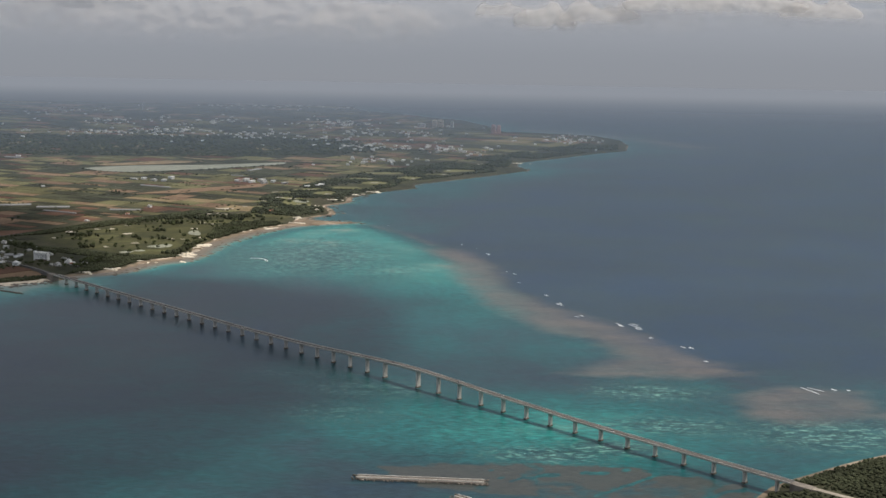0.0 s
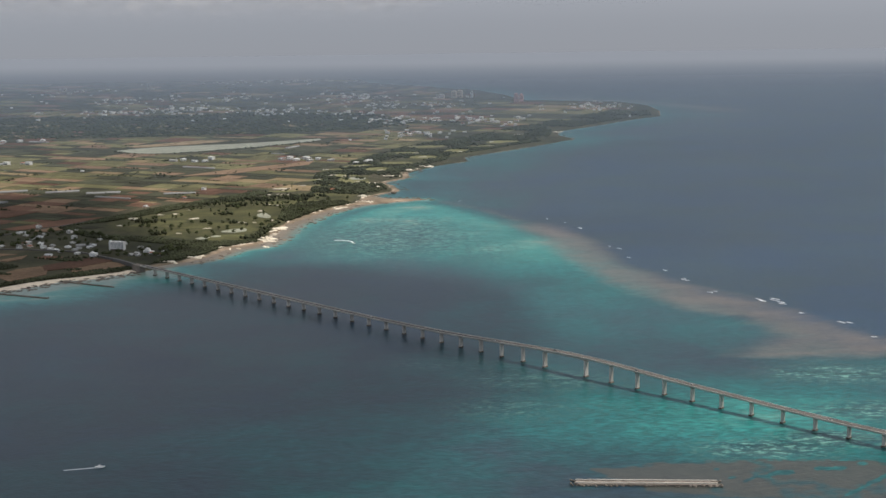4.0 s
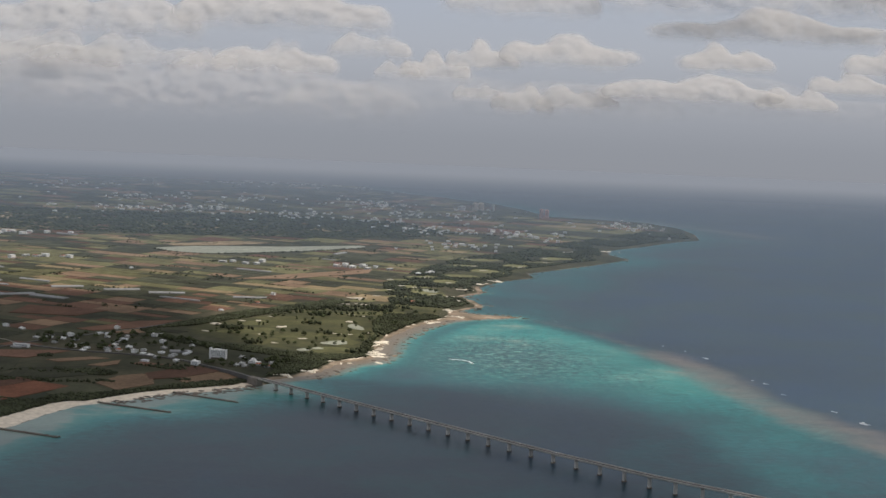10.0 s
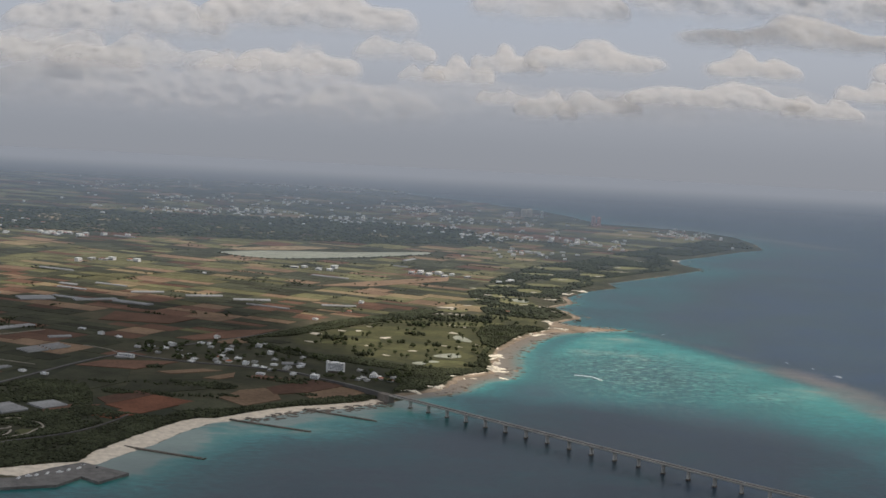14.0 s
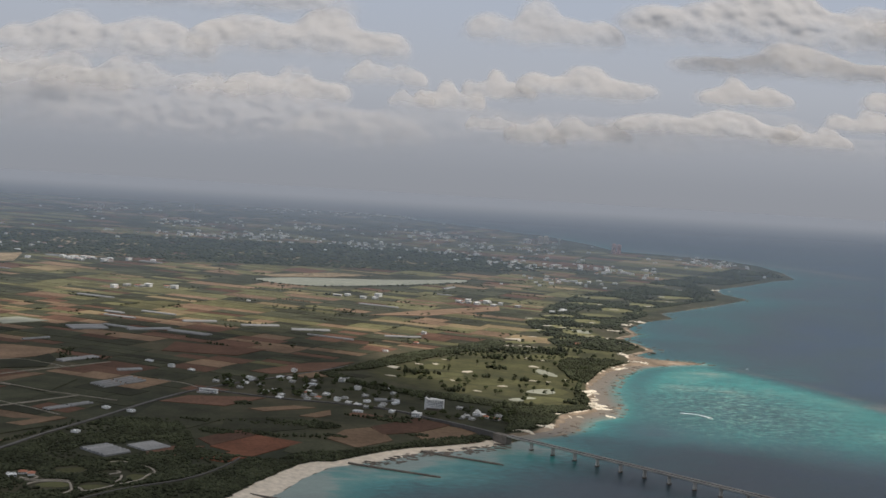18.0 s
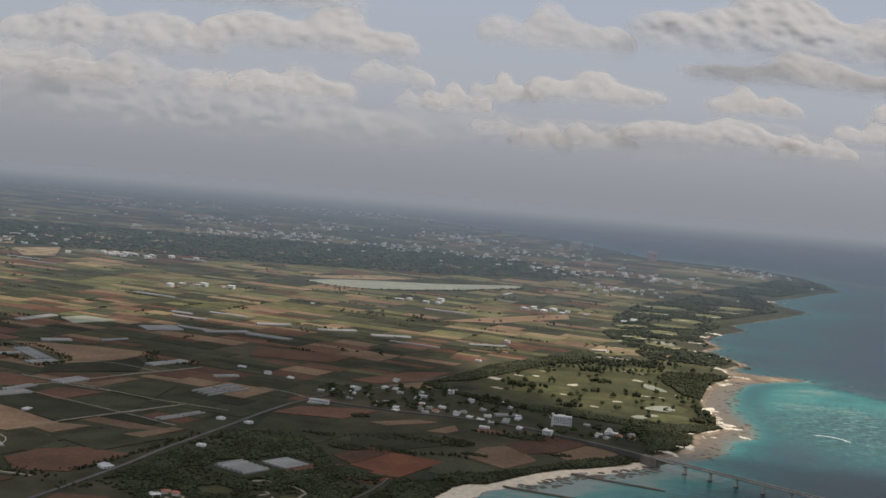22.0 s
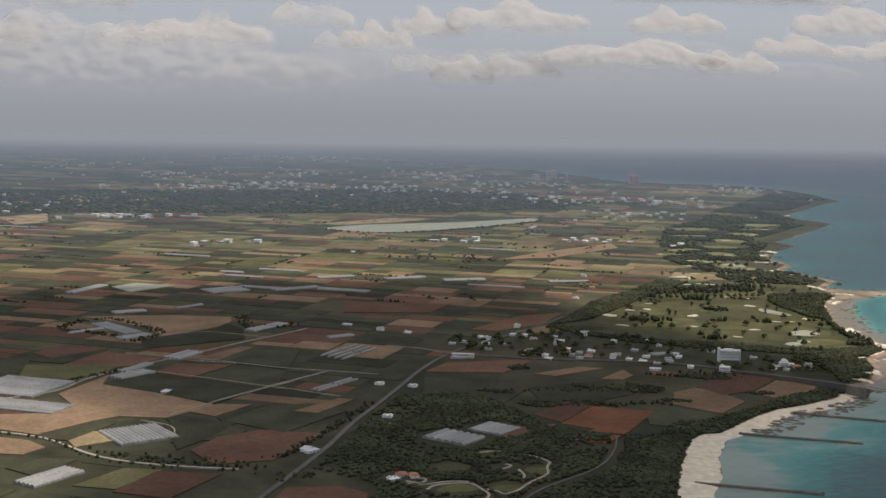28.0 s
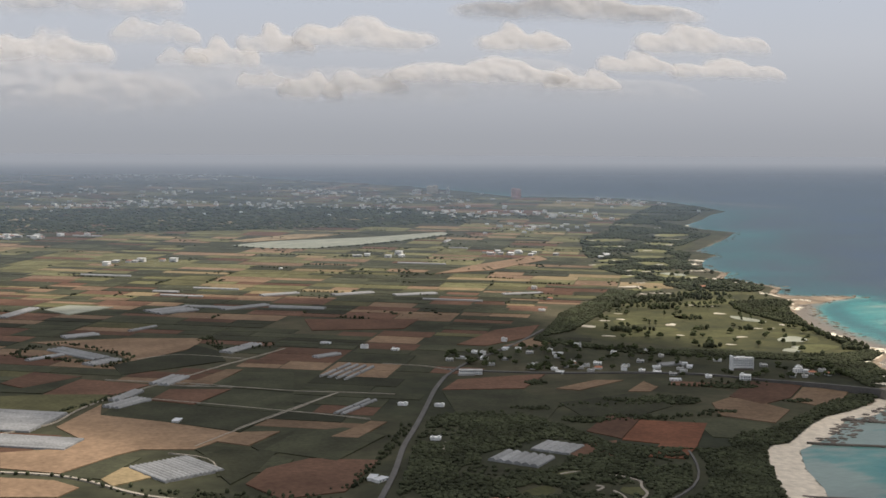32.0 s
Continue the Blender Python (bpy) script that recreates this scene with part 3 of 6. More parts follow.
def weed_mask(x, y):
    a = 0.5 + depth_in([(640, 1010), (800, 1040), (930, 1030), (1060, 985), (1040, 900), (900, 860), (820, 930), (700, 940)], x, y) / 40.0
    return np.clip(np.where(channels(x, y) < 4, 0.2, a), 0, 1)


# outline of the lagoon water painted darker for weed and cloud shadow
def weed_shade_mask(x, y):
    return ease(-140, 160, depth_in([(-700, 1300), (-330, 1760), (-120, 1960), (130, 2080), (300, 1900), (340, 1680), (270, 1420), (180, 1150), (160, 700), (-200, 300), (-900, 700)], x, y))


def shelf_mask(x, y):
    d = shelf_depth(x, y)
    return np.where(y < 3120, ease(-34, 10, d), 0) * np.interp(reach(GOLF_EDGE, x, y), [0, 25, 60, 110], [1.0, 0.9, 0.45, 0.25])


sea = tagged(sheet("water", XS, YS, lambda x, y: 0 * x, {"shoal": shoal_mask, "coral": coral_mask, "reef": reef_mask, "weed": weed_mask, "weed_shade": weed_shade_mask, "shelf": shelf_mask}, SEA),
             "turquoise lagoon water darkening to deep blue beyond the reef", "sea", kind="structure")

# see-through sheet 60 m up; its opacity rises with distance to imitate haze
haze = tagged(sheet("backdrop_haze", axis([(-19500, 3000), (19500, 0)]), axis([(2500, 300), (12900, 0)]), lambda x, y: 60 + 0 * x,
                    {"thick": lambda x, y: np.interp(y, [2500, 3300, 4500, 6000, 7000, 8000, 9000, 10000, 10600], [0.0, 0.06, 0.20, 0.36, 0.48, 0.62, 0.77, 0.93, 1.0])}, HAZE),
              "see-through sheet painted as haze over the far land and sea", "haze", kind="structure")

# ---- clouds ----
def ico(sub):
    bm = bmesh.new()
    bmesh.ops.create_icosphere(bm, subdivisions=sub, radius=1.0)
    v = np.array([q.co[:] for q in bm.verts])
    f = np.array([[q.index for q in face.verts] for face in bm.faces])
    bm.free()
    return v, f


ICO1, ICO2 = ico(1), ico(2)
rng = np.random.default_rng(7)


def lumps(name, places, sizes, base, material, jitter=0.0, smooth=True, turn=True):
    """One mesh of many lumps: places (n, 3), sizes (n, 3), in full-size metres."""
    v0, f0 = base
    n, k = len(places), len(v0)
    v = np.repeat(v0[None], n, 0)
    if turn:
        a = rng.uniform(0, 2 * np.pi, n)
        c, s = np.cos(a)[:, None], np.sin(a)[:, None]
        v = np.stack([v[..., 0] * c - v[..., 1] * s, v[..., 0] * s + v[..., 1] * c, v[..., 2]], -1)
    if jitter:
        v = v * (1 + rng.uniform(-jitter, jitter, (n, k, 1)))
    v = (v * np.asarray(sizes)[:, None] + np.asarray(places)[:, None]) * S
    f = (f0[None] + (np.arange(n) * k)[:, None, None]).reshape(-1, 3)
    me = bpy.data.meshes.new(name)
    me.from_pydata(v.reshape(-1, 3).tolist(), [], f.tolist())
    me.materials.append(material)
    if smooth:
        me.polygons.foreach_set("use_smooth", [True] * len(me.polygons))
    return me


def cloud(x, y, z, w, h, dense=0.9, label="white cumulus cloud with a flat grey base"):
    """A heap of billows w wide and h high on a flat base: a bulging face and a flatter flank, both thinning out at the rim."""
    # pushed past the haze along mid-flight sight lines, enlarged to fit the camera's view
    k = max(1.0, float(np.interp(y, [5000, 7000, 9500, 13000, 16700], [14300, 15200, 16000, 16700, 17600])) / (y - 171))
    x, y, z, w, h = -282 + (x + 282) * k, 171 + (y - 171) * k, 424 + (z - 424) * k, w * k, h * k
    w, h = w * 1.25, h * 1.25
    t = thing("cloud", label, "cloud", "clouds over the island", at(x, y, z))
    nu, nv = max(36, int(w / 14)), max(20, int(h / 11))
    u, v = np.meshgrid(np.linspace(-0.66, 0.66, nu) * w, np.linspace(-0.22, 1.25, nv) * h)
    n = int(24 + 18 * w / h / 3)
    cu = rng.uniform(-0.44, 0.44, n)
    crest = (1 - 2.6 * cu ** 2) * (0.55 + 0.45 * np.sin(7.0 * cu + rng.uniform(0, 6)) ** 2)
    rv = rng.uniform(0.26, 0.44, n)
    cv = 0.16 + np.maximum(crest - rv - 0.1, 0) * rng.uniform(0, 1, n)
    ru = rng.uniform(0.09, 0.17, n) * w
    gap = np.ones_like(u)
    for a, b, p, q in zip(cu * w, cv * h, ru, rv * h):
        gap *= 1 - 0.8 * np.clip(1 - ((u - a) / p) ** 2 - ((v - b) / q) ** 2, 0, 1)
    thick = (1 - gap) * ease(-0.22, 0.42, v / h)
    lump = np.array([noise.fractal(((a + x) / 280.0, (b + z) / 190.0, y / 300.0), 0.9, 2.0, 2) for a, b in zip(u.ravel(), v.ravel())]).reshape(u.shape)
    keep = np.flatnonzero(((thick[:-1, :-1] > 0.01) | (thick[1:, :-1] > 0.01) | (thick[:-1, 1:] > 0.01) | (thick[1:, 1:] > 0.01)).ravel())
    i = (np.arange(nv - 1)[:, None] * nu + np.arange(nu - 1)[None]).ravel()[keep]
    for name, side in (("face", -1.0), ("flank", 0.6)):
        out = side * thick ** 0.8 * (0.055 * w + 0.10 * h) * (1 + 0.25 * lump) + 1.2 * v
        me = bpy.data.meshes.new(name)
        quad = np.c_[i, i + 1, i + nu + 1, i + nu]
        me.from_pydata((np.c_[u.ravel(), out.ravel(), v.ravel()] * S).tolist(), [], (quad if side < 0 else quad[:, ::-1]).tolist())
        me.attributes.new("thick", "FLOAT", "POINT").data.foreach_set("value", thick.ravel().astype(np.float32))
        me.attributes.new("dense", "FLOAT", "POINT").data.foreach_set("value", np.full(thick.size, min(1.0, dense * 1.15) if side < 0 else 0.3 * dense, np.float32))
        me.materials.append(CLOUD)
        me.polygons.foreach_set("use_smooth", [True] * len(me.polygons))
        part(name, me, CLOUD, t)
    return t


# x, y, height of the base, width, height, and how dense
for spec in ((-2205, 7984, 870, 1054, 351, 0.7), (-892, 6671, 870, 885, 276, 0.8), (-555, 9144, 870, 462, 235, 0.6), (298, 10135, 870, 457, 248, 0.8), (872, 9284, 870, 802, 276, 0.9), (179, 5335, 870, 499, 227, 0.7), (1084, 5033, 870, 973, 320, 0.8), (1489, 6208, 870, 963, 165, 0.8), (1899, 8967, 870, 534, 217, 0.8)):
    cloud(*spec)
for spec in ((-1679, 13483, 870, 993, 438, 0.75), (-21, 12716, 870, 547, 328, 0.85), (-388, 12438, 870, 348, 198, 0.5), (-2218, 12337, 870, 537, 215, 0.4), (3266, 16279, 842, 1799, 381, 0.75), (4501, 15957, 788, 827, 316, 0.7), (3987, 12469, 870, 682, 250, 0.75), (1157, 16606, 632, 647, 410, 0.7), (1861, 16528, 703, 863, 345, 0.6), (594, 16643, 770, 539, 273, 0.5), (3193, 8885, 870, 819, 266, 0.8), (1591, 4487, 870, 618, 164, 0.7), (5449, 13592, 870, 1019, 286, 0.8)):
    cloud(*spec)
for spec in ((-4532, 14715, 870, 1500, 540, 0.5), (-3455, 13969, 870, 1500, 460, 0.5), (-3300, 16600, 420, 4800, 900, 0.32), (-5611, 15781, 822, 1800, 791, 0.5), (-1105, 4657, 870, 919, 159, 0.6), (600, 16900, 560, 4200, 620, 0.16), (3600, 16900, 640, 4400, 560, 0.16)):
    cloud(*spec, "faint grey cloud bank low in the haze")

# unseen cloud bank, added overhead to shade the shore fields and the bridge
SHADE = [(-1140, 1500), (-1080, 1800), (-1050, 1950), (-1085, 2040), (-1160, 2130), (-1300, 2230), (-1600, 2450), (-1750, 2800), (-1500, 3080), (-1137, 3140), (-760, 3270), (-400, 3220), (-330, 2970), (-200, 2710), (-90, 2470), (-20, 2350), (60, 2270), (190, 2240), (340, 2200), (420, 2090), (530, 2010), (650, 1850), (690, 1610), (640, 1390), (540, 1150), (430, 900), (200, 500), (-600, 900)]
CLOUD_Z, BANK_DENSITY = 1250.0, 0.81
lean = CLOUD_Z / math.tan(radians(SUN_EL))
ox, oy = lean * math.sin(radians(SUN_AZ)), lean * math.cos(radians(SUN_AZ))
bank_x, bank_y = np.meshgrid(np.arange(-2300, 1000, 42.0), np.arange(200, 3700, 42.0))
nx, ny = bank_x.shape[1], bank_x.shape[0]
swell = np.array([noise.fractal((a / 420.0, b / 420.0, 3.0), 1.0, 2.0, 4) for a, b in zip(bank_x.ravel(), bank_y.ravel())]).reshape(bank_x.shape)
bank = ease(-70, 190, depth_in(SHADE, bank_x, bank_y) + 70 * swell)
i = (np.arange(ny - 1)[:, None] * nx + np.arange(nx - 1)[None]).ravel()
i = i[np.maximum(bank[:-1, :-1], bank[1:, 1:]).ravel() > 0.01]
t = thing("cloud", "broad grey-based cloud bank out of view, added to shade the shore below", "cloud", "clouds over the island")
for name, rise in (("base", -10.0), ("crown", 130.0)):
    me = bpy.data.meshes.new(name)
    me.from_pydata((np.c_[bank_x.ravel() + ox, bank_y.ravel() + oy, CLOUD_Z + rise * (bank * (1 + 0.5 * swell)).ravel()] * S).tolist(), [], np.c_[i, i + 1, i + nx + 1, i + nx].tolist())
    for key, level in (("thick", bank.ravel()), ("dense", np.full(bank.size, BANK_DENSITY))):
        me.attributes.new(key, "FLOAT", "POINT").data.foreach_set("value", level.astype(np.float32))
    me.materials.append(CLOUD)
    me.polygons.foreach_set("use_smooth", [True] * len(me.polygons))
    part(name, me, CLOUD, t)


# ---- bridge ----
A, Bn = np.array([-123.0, 2092.0]), np.array([1098.0, 953.0])
SPAN = float(np.linalg.norm(Bn - A))
ALONG = (Bn - A) / SPAN
SIDE = np.array([-ALONG[1], ALONG[0]])


def deck_z(s):
    return float(np.interp(s, [0, 310, 650, 790, 860, 920, 980, 1040, 1095, 1150, 1200, 1343, 1430, 1670], [13.5, 13.8, 14.2, 16.6, 19.2, 22.0, 24.6, 26.4, 25.9, 24.0, 21.8, 17.8, 16.4, 16.4]))


def on_bridge(s, t, z):
    q = A + ALONG * s + SIDE * t
    return (q[0], q[1], z)


def strip(sec, stations):
    """A closed section swept along the bridge: sec of (across, height over the deck)."""
    k = len(sec)
    v = [on_bridge(s, t, deck_z(s) + z) for s in stations for t, z in sec]
    f = [(i * k + j, i * k + (j + 1) % k, (i + 1) * k + (j + 1) % k, (i + 1) * k + j) for i in range(len(stations) - 1) for j in range(k)]
    return Builder().add(v, f + [tuple(range(k))[::-1], tuple(range((len(stations) - 1) * k, len(stations) * k))])


S_M1, S_M2 = 996.0, 1067.0
stations = [S_M1 - 39.7 * i for i in range(24, 0, -1)] + [S_M1, S_M2] + [S_M2 + 41.7 * i for i in range(1, 15)]
stations = [s for s in stations if 12 < s < SPAN - 12]
bridge = thing("road_bridge", "long pale concrete girder bridge on single piers over the lagoon", "bridge")
edges = [0.0] + stations + [SPAN]
for s0, s1 in zip(edges, edges[1:]):
    deep = 3.6 if s0 == S_M1 else 2.4
    st = [s0 + 0.25, (s0 + s1) / 2, s1 - 0.25]
    part("girder", strip([(-5.4, -0.05), (-5.4, -0.6), (-2.6, -0.9), (-2.2, -deep), (2.2, -deep), (2.6, -0.9), (5.4, -0.6), (5.4, -0.05)], st), CONCRETE, bridge)
    part("road_surface", strip([(-4.4, 0.06), (4.4, 0.06), (4.4, -0.04), (-4.4, -0.04)], st), ASPHALT, bridge, "grey asphalt road surface")
    for t in (-5.15, 5.15):
        part("parapet", strip([(t - 0.25, -0.05), (t - 0.18, 1.0), (t + 0.18, 1.0), (t + 0.25, -0.05)], st), CONCRETE, bridge)
for s in stations:
    z = deck_z(s) - (3.6 if s in (S_M1, S_M2) else 2.4)
    wide = 3.4 if s in (S_M1, S_M2) else 2.7

    def block(t0, t1, l0, l1, z0, z1):
        v = [on_bridge(s + a, t, h) for h in (z0, z1) for a, t in ((-l0 if h == z0 else -l1, -t0 if h == z0 else -t1), (l0 if h == z0 else l1, -t0 if h == z0 else -t1), (l0 if h == z0 else l1, t0 if h == z0 else t1), (-l0 if h == z0 else -l1, t0 if h == z0 else t1))]
        return Builder().add(v, [(3, 2, 1, 0), (4, 5, 6, 7), (0, 1, 5, 4), (1, 2, 6, 5), (2, 3, 7, 6), (3, 0, 4, 7)])

    pier = part("pier", block(wide, wide, 1.35, 1.35, 1.6, z - 1.4), CONCRETE, bridge, "tall square concrete pier")
    part("cap", block(wide, 4.2, 1.35, 1.6, z - 1.4, z), CONCRETE, pier)
    part("footing", block(wide + 0.9, wide + 0.6, 2.3, 2.0, -4.0, 1.6), ROCK, pier, "dark wet footing at the waterline")
for s0, s1 in ((-26, 0.0), (SPAN, SPAN + 26)):
    part("abutment", strip([(-6.2, 0.0), (6.2, 0.0), (6.2, -16.0), (-6.2, -16.0)], [s0, s1]), ARMOUR_M, bridge, "concrete abutment on the shore")


# ---- roads ----
def ribbon(line, width, z, thick=0.35):
    pts = np.array(line, float)
    d = np.gradient(pts, axis=0)
    d /= np.linalg.norm(d, axis=1)[:, None]
    nrm = np.c_[-d[:, 1], d[:, 0]] * width / 2
    zs = np.full(len(pts), z) if np.isscalar(z) else np.asarray(z)
    v = []
    for p, q, h in zip(pts, nrm, zs):
        v += [(*(p + q), h), (*(p - q), h), (*(p - q), h - thick), (*(p + q), h - thick)]
    f = [(4 * i + j, 4 * i + (j + 1) % 4, 4 * i + 4 + (j + 1) % 4, 4 * i + 4 + j) for i in range(len(pts) - 1) for j in range(4)]
    return Builder().add(v, f + [(0, 1, 2, 3), tuple(4 * (len(pts) - 1) + j for j in (3, 2, 1, 0))])


def smooth_line(pts, step=25.0):
    pts = np.array(pts, float)
    s = np.r_[0, np.cumsum(np.linalg.norm(np.diff(pts, axis=0), axis=1))]
    q = np.linspace(0, s[-1], max(3, int(s[-1] / step)))
    out = np.c_[np.interp(q, s, pts[:, 0]), np.interp(q, s, pts[:, 1])]
    for _ in range(2):
        out[1:-1] = (out[:-2] + 2 * out[1:-1] + out[2:]) / 4
    return out


LOW = 3.2   # height of the plain
ROADS = [
    ("road", "wide grey asphalt main road across the fields", [(-930, 1560), (-895, 1670), (-856, 1770), (-817, 1880), (-789, 1978), (-761, 2050), (-724, 2155), (-688, 2262), (-656, 2338)], 5.6, ASPHALT),
    ("road", "narrow pale farm road", [(-656, 2338), (-608, 2425), (-539, 2508), (-461, 2610), (-399, 2705)], 4.4, ASPHALT),
    ("road", "asphalt approach road rising to the bridge", [(-640, 2390), (-560, 2352), (-480, 2330), (-390, 2318), (-300, 2290), (-240, 2232), (-195, 2184), (-142, 2110)], 5.4, ASPHALT),
    ("road", "pale concrete road between the fields", [(-1500, 2000), (-1300, 1975), (-1191, 1955), (-1137, 1936), (-1108, 1912), (-1068, 1853), (-1029, 1823), (-974, 1804), (-910, 1790)], 3.6, TRACK),
    ("road", "narrow road through the coastal wood", [(-500, 1900), (-512, 1850), (-538, 1789), (-558, 1761), (-586, 1739), (-613, 1720), (-634, 1691), (-655, 1653), (-690, 1600)], 2.2, ASPHALT),
    ("road", "curved road up the wooded islet", [(1117, 935), (1134, 920), (1152, 904), (1180, 880), (1220, 820)], 8, TRACK),
]
for nm, label, line, width, mat in ROADS:
    pts = smooth_line(line)
    zz = np.maximum(ground_height(pts[:, 0], pts[:, 1]), LOW) + 1.5
    if "bridge" in label:
        zz = np.interp(np.arange(len(zz)), [0, len(zz) - 7, len(zz) - 1], [LOW + 1.55, LOW + 2.6, 13.4])
        b = ribbon(pts, width, zz, 12.0)
    elif "islet" in label:
        zz = np.interp(np.arange(len(zz)), [0, 2, len(zz) - 1], [16.4, 17.0, 18.6])
        b = ribbon(pts, width, zz, 16.0)
    else:
        b = ribbon(pts, width, zz, 1.6)
    solo(nm, b, mat, label, "road", "roads of the island", "structure")
for line, width in (
        ([(-1210, 2110), (-1150, 2153), (-1128, 2224), (-1088, 2291), (-1029, 2361), (-995, 2404), (-937, 2484), (-902, 2522), (-840, 2600)], 3.2),
        ([(-1088, 2291), (-1051, 2273), (-966, 2221), (-895, 2173), (-856, 2150), (-800, 2110)], 2.6),
        ([(-1002, 2019), (-949, 2091), (-879, 2179), (-811, 2265)], 3.0),
        ([(-1029, 2361), (-1018, 2347), (-941, 2325), (-866, 2282), (-811, 2265), (-745, 2240)], 2.6),
        ([(-955, 2088), (-886, 2176), (-820, 2256)], 1.6),
        ([(-998, 1932), (-984, 1910), (-988, 1970), (-1030, 1996)], 2.6),
        ([(-757, 1930), (-752, 1950), (-750, 1967), (-741, 1984)], 4.0),
        ([(-1100, 2400), (-979, 2351), (-941, 2325)], 2.2),
        ([(-902, 2522), (-1000, 2580), (-1060, 2545)], 2.4),
        ([(-636, 2384), (-660, 2420), (-720, 2450)], 2.4)):
    pts = smooth_line(line, 14)
    solo("farm_track", ribbon(pts, width * 0.5, LOW + 1.42, 1.5), TRACK, "thin pale gravel track between the fields", "track", "farm tracks", "structure")


# ---- fields: parcels on one grid of farm tracks ----
U, V = np.array([0.915, -0.405]), np.array([0.405, 0.915])
WOOD = [(-850, 1780), (-757, 2066), (-715, 2116), (-628, 2125), (-590, 2033), (-560, 1925), (-425, 1895), (-500, 1700), (-600, 1560), (-900, 1560)]
VILLAGE = [(-640, 2420), (-620, 2520), (-400, 2580), (-300, 2500), (-200, 2350), (-80, 2330), (-110, 2215), (-215, 2235), (-300, 2255), (-380, 2290), (-480, 2320)]
DARKWOOD = [(-430, 2630), (-303, 2890), (-189, 3040), (-100, 3180), (-40, 3150), (-146, 3000), (-350, 2690)]
BELT = [(-430, 2640), (-343, 2510), (-268, 2480), (-196, 2462), (-122, 2415), (-39, 2400), (30, 2420), (52, 2405), (-15, 2340), (-122, 2365), (-196, 2400), (-268, 2430), (-343, 2470), (-450, 2600)]
HEADLAND = [(-128, 2160), (-78, 2196), (-46, 2246), (-20, 2337), (40, 2402), (-39, 2370), (-120, 2345), (-112, 2230)]
NORTH = [(60, 3150), (200, 3105), (266, 3195), (246, 3310), (220, 3368), (280, 3476), (272, 3590), (318, 3720), (400, 3880), (430, 4050), (600, 4290), (740, 4480), (790, 4720), (800, 4900), (980, 5170), (1170, 5480), (1290, 5620), (1320, 5900), (1180, 5980), (900, 5500), (640, 5050), (420, 4600), (250, 4350), (120, 3950), (20, 3550)]
# far dark band, where woods stand in partly for a cloud shadow
SHADOW_BAND = [(-1900, 4750), (-1350, 4780), (-900, 4800), (-300, 4900), (100, 5100), (260, 5400), (0, 5900), (-600, 6000), (-1300, 5900), (-2400, 5800)]
SPECIAL = []


def parcel(kind, *corners):
    SPECIAL.append((kind, list(corners)))


parcel("cane", (-682, 2242), (-579, 2235), (-562, 2138), (-607, 2054), (-697, 2103))
parcel("cane", (-557, 2154), (-440, 2192), (-426, 2110), (-495, 2061), (-554, 2073))
parcel("cane", (-435, 2034), (-397, 2041), (-357, 1988), (-405, 1930), (-448, 1952))
parcel("rust", (-551, 1960), (-495, 2046), (-426, 2014), (-481, 1920), (-517, 1871), (-551, 1886), (-517, 1935))
parcel("soil", (-575, 2005), (-525, 2076), (-493, 2051), (-549, 1965))
parcel("soil", (-609, 1946), (-557, 1959), (-588, 1886), (-635, 1892))
parcel("tilled", (-372, 2115), (-336, 2142), (-313, 2120), (-297, 2060), (-347, 2001), (-393, 2049))
parcel("soil", (-333, 2148), (-262, 2231), (-205, 2196), (-260, 2126), (-313, 2096))
parcel("tilled", (-212, 2182), (-156, 2159), (-240, 2055), (-268, 2111))
parcel("tilled", (-533, 2237), (-464, 2280), (-427, 2272), (-507, 2220))
parcel("tilled", (-448, 2201), (-403, 2260), (-399, 2220), (-420, 2195))
parcel("soil", (-644, 2317), (-553, 2331), (-517, 2331), (-573, 2245), (-680, 2256))
parcel("tilled", (-509, 2564), (-435, 2631), (-415, 2587), (-459, 2548))
parcel("soil", (-576, 2588), (-479, 2716), (-389, 2755), (-448, 2633), (-535, 2569))
parcel("soil", (-773, 2890), (-577, 2856), (-625, 2756), (-777, 2765))
parcel("tilled", (-1147, 2138), (-1101, 2248), (-1101, 2189), (-1031, 2140), (-951, 2070), (-1003, 2007), (-1057, 2018), (-1082, 1999), (-1134, 1938), (-1191, 1970), (-1197, 2032), (-1148, 2036), (-1121, 2080))
parcel("cane", (-1101, 2189), (-1078, 2260), (-1055, 2255), (-967, 2206), (-898, 2159), (-951, 2077), (-1031, 2140))
parcel("soil", (-1044, 2263), (-1019, 2324), (-943, 2310), (-994, 2227))
parcel("cane", (-990, 2223), (-941, 2306), (-868, 2267), (-880, 2170), (-898, 2162))
parcel("cane", (-969, 2340), (-922, 2422), (-851, 2408), (-867, 2277))
parcel("tilled", (-996, 2357), (-939, 2446), (-917, 2442), (-965, 2343))
parcel("soil", (-1173, 2319), (-1133, 2413), (-1043, 2358), (-1085, 2302), (-1109, 2306))
parcel("soil", (-1230, 2402), (-1194, 2473), (-1130, 2429), (-1200, 2366))
parcel("cane", (-1225, 2346), (-1200, 2366), (-1133, 2425), (-1129, 2413), (-1174, 2326))
parcel("pasture", (-1213, 2208), (-1223, 2318), (-1173, 2319), (-1095, 2304), (-1108, 2266), (-1132, 2214), (-1166, 2205))
parcel("tilled", (-1215, 2723), (-1072, 2735), (-955, 2714), (-972, 2638), (-986, 2615), (-1064, 2525), (-1088, 2609), (-1175, 2690))
parcel("cane", (-1091, 2508), (-986, 2605), (-971, 2653), (-941, 2597), (-935, 2510), (-1079, 2431))
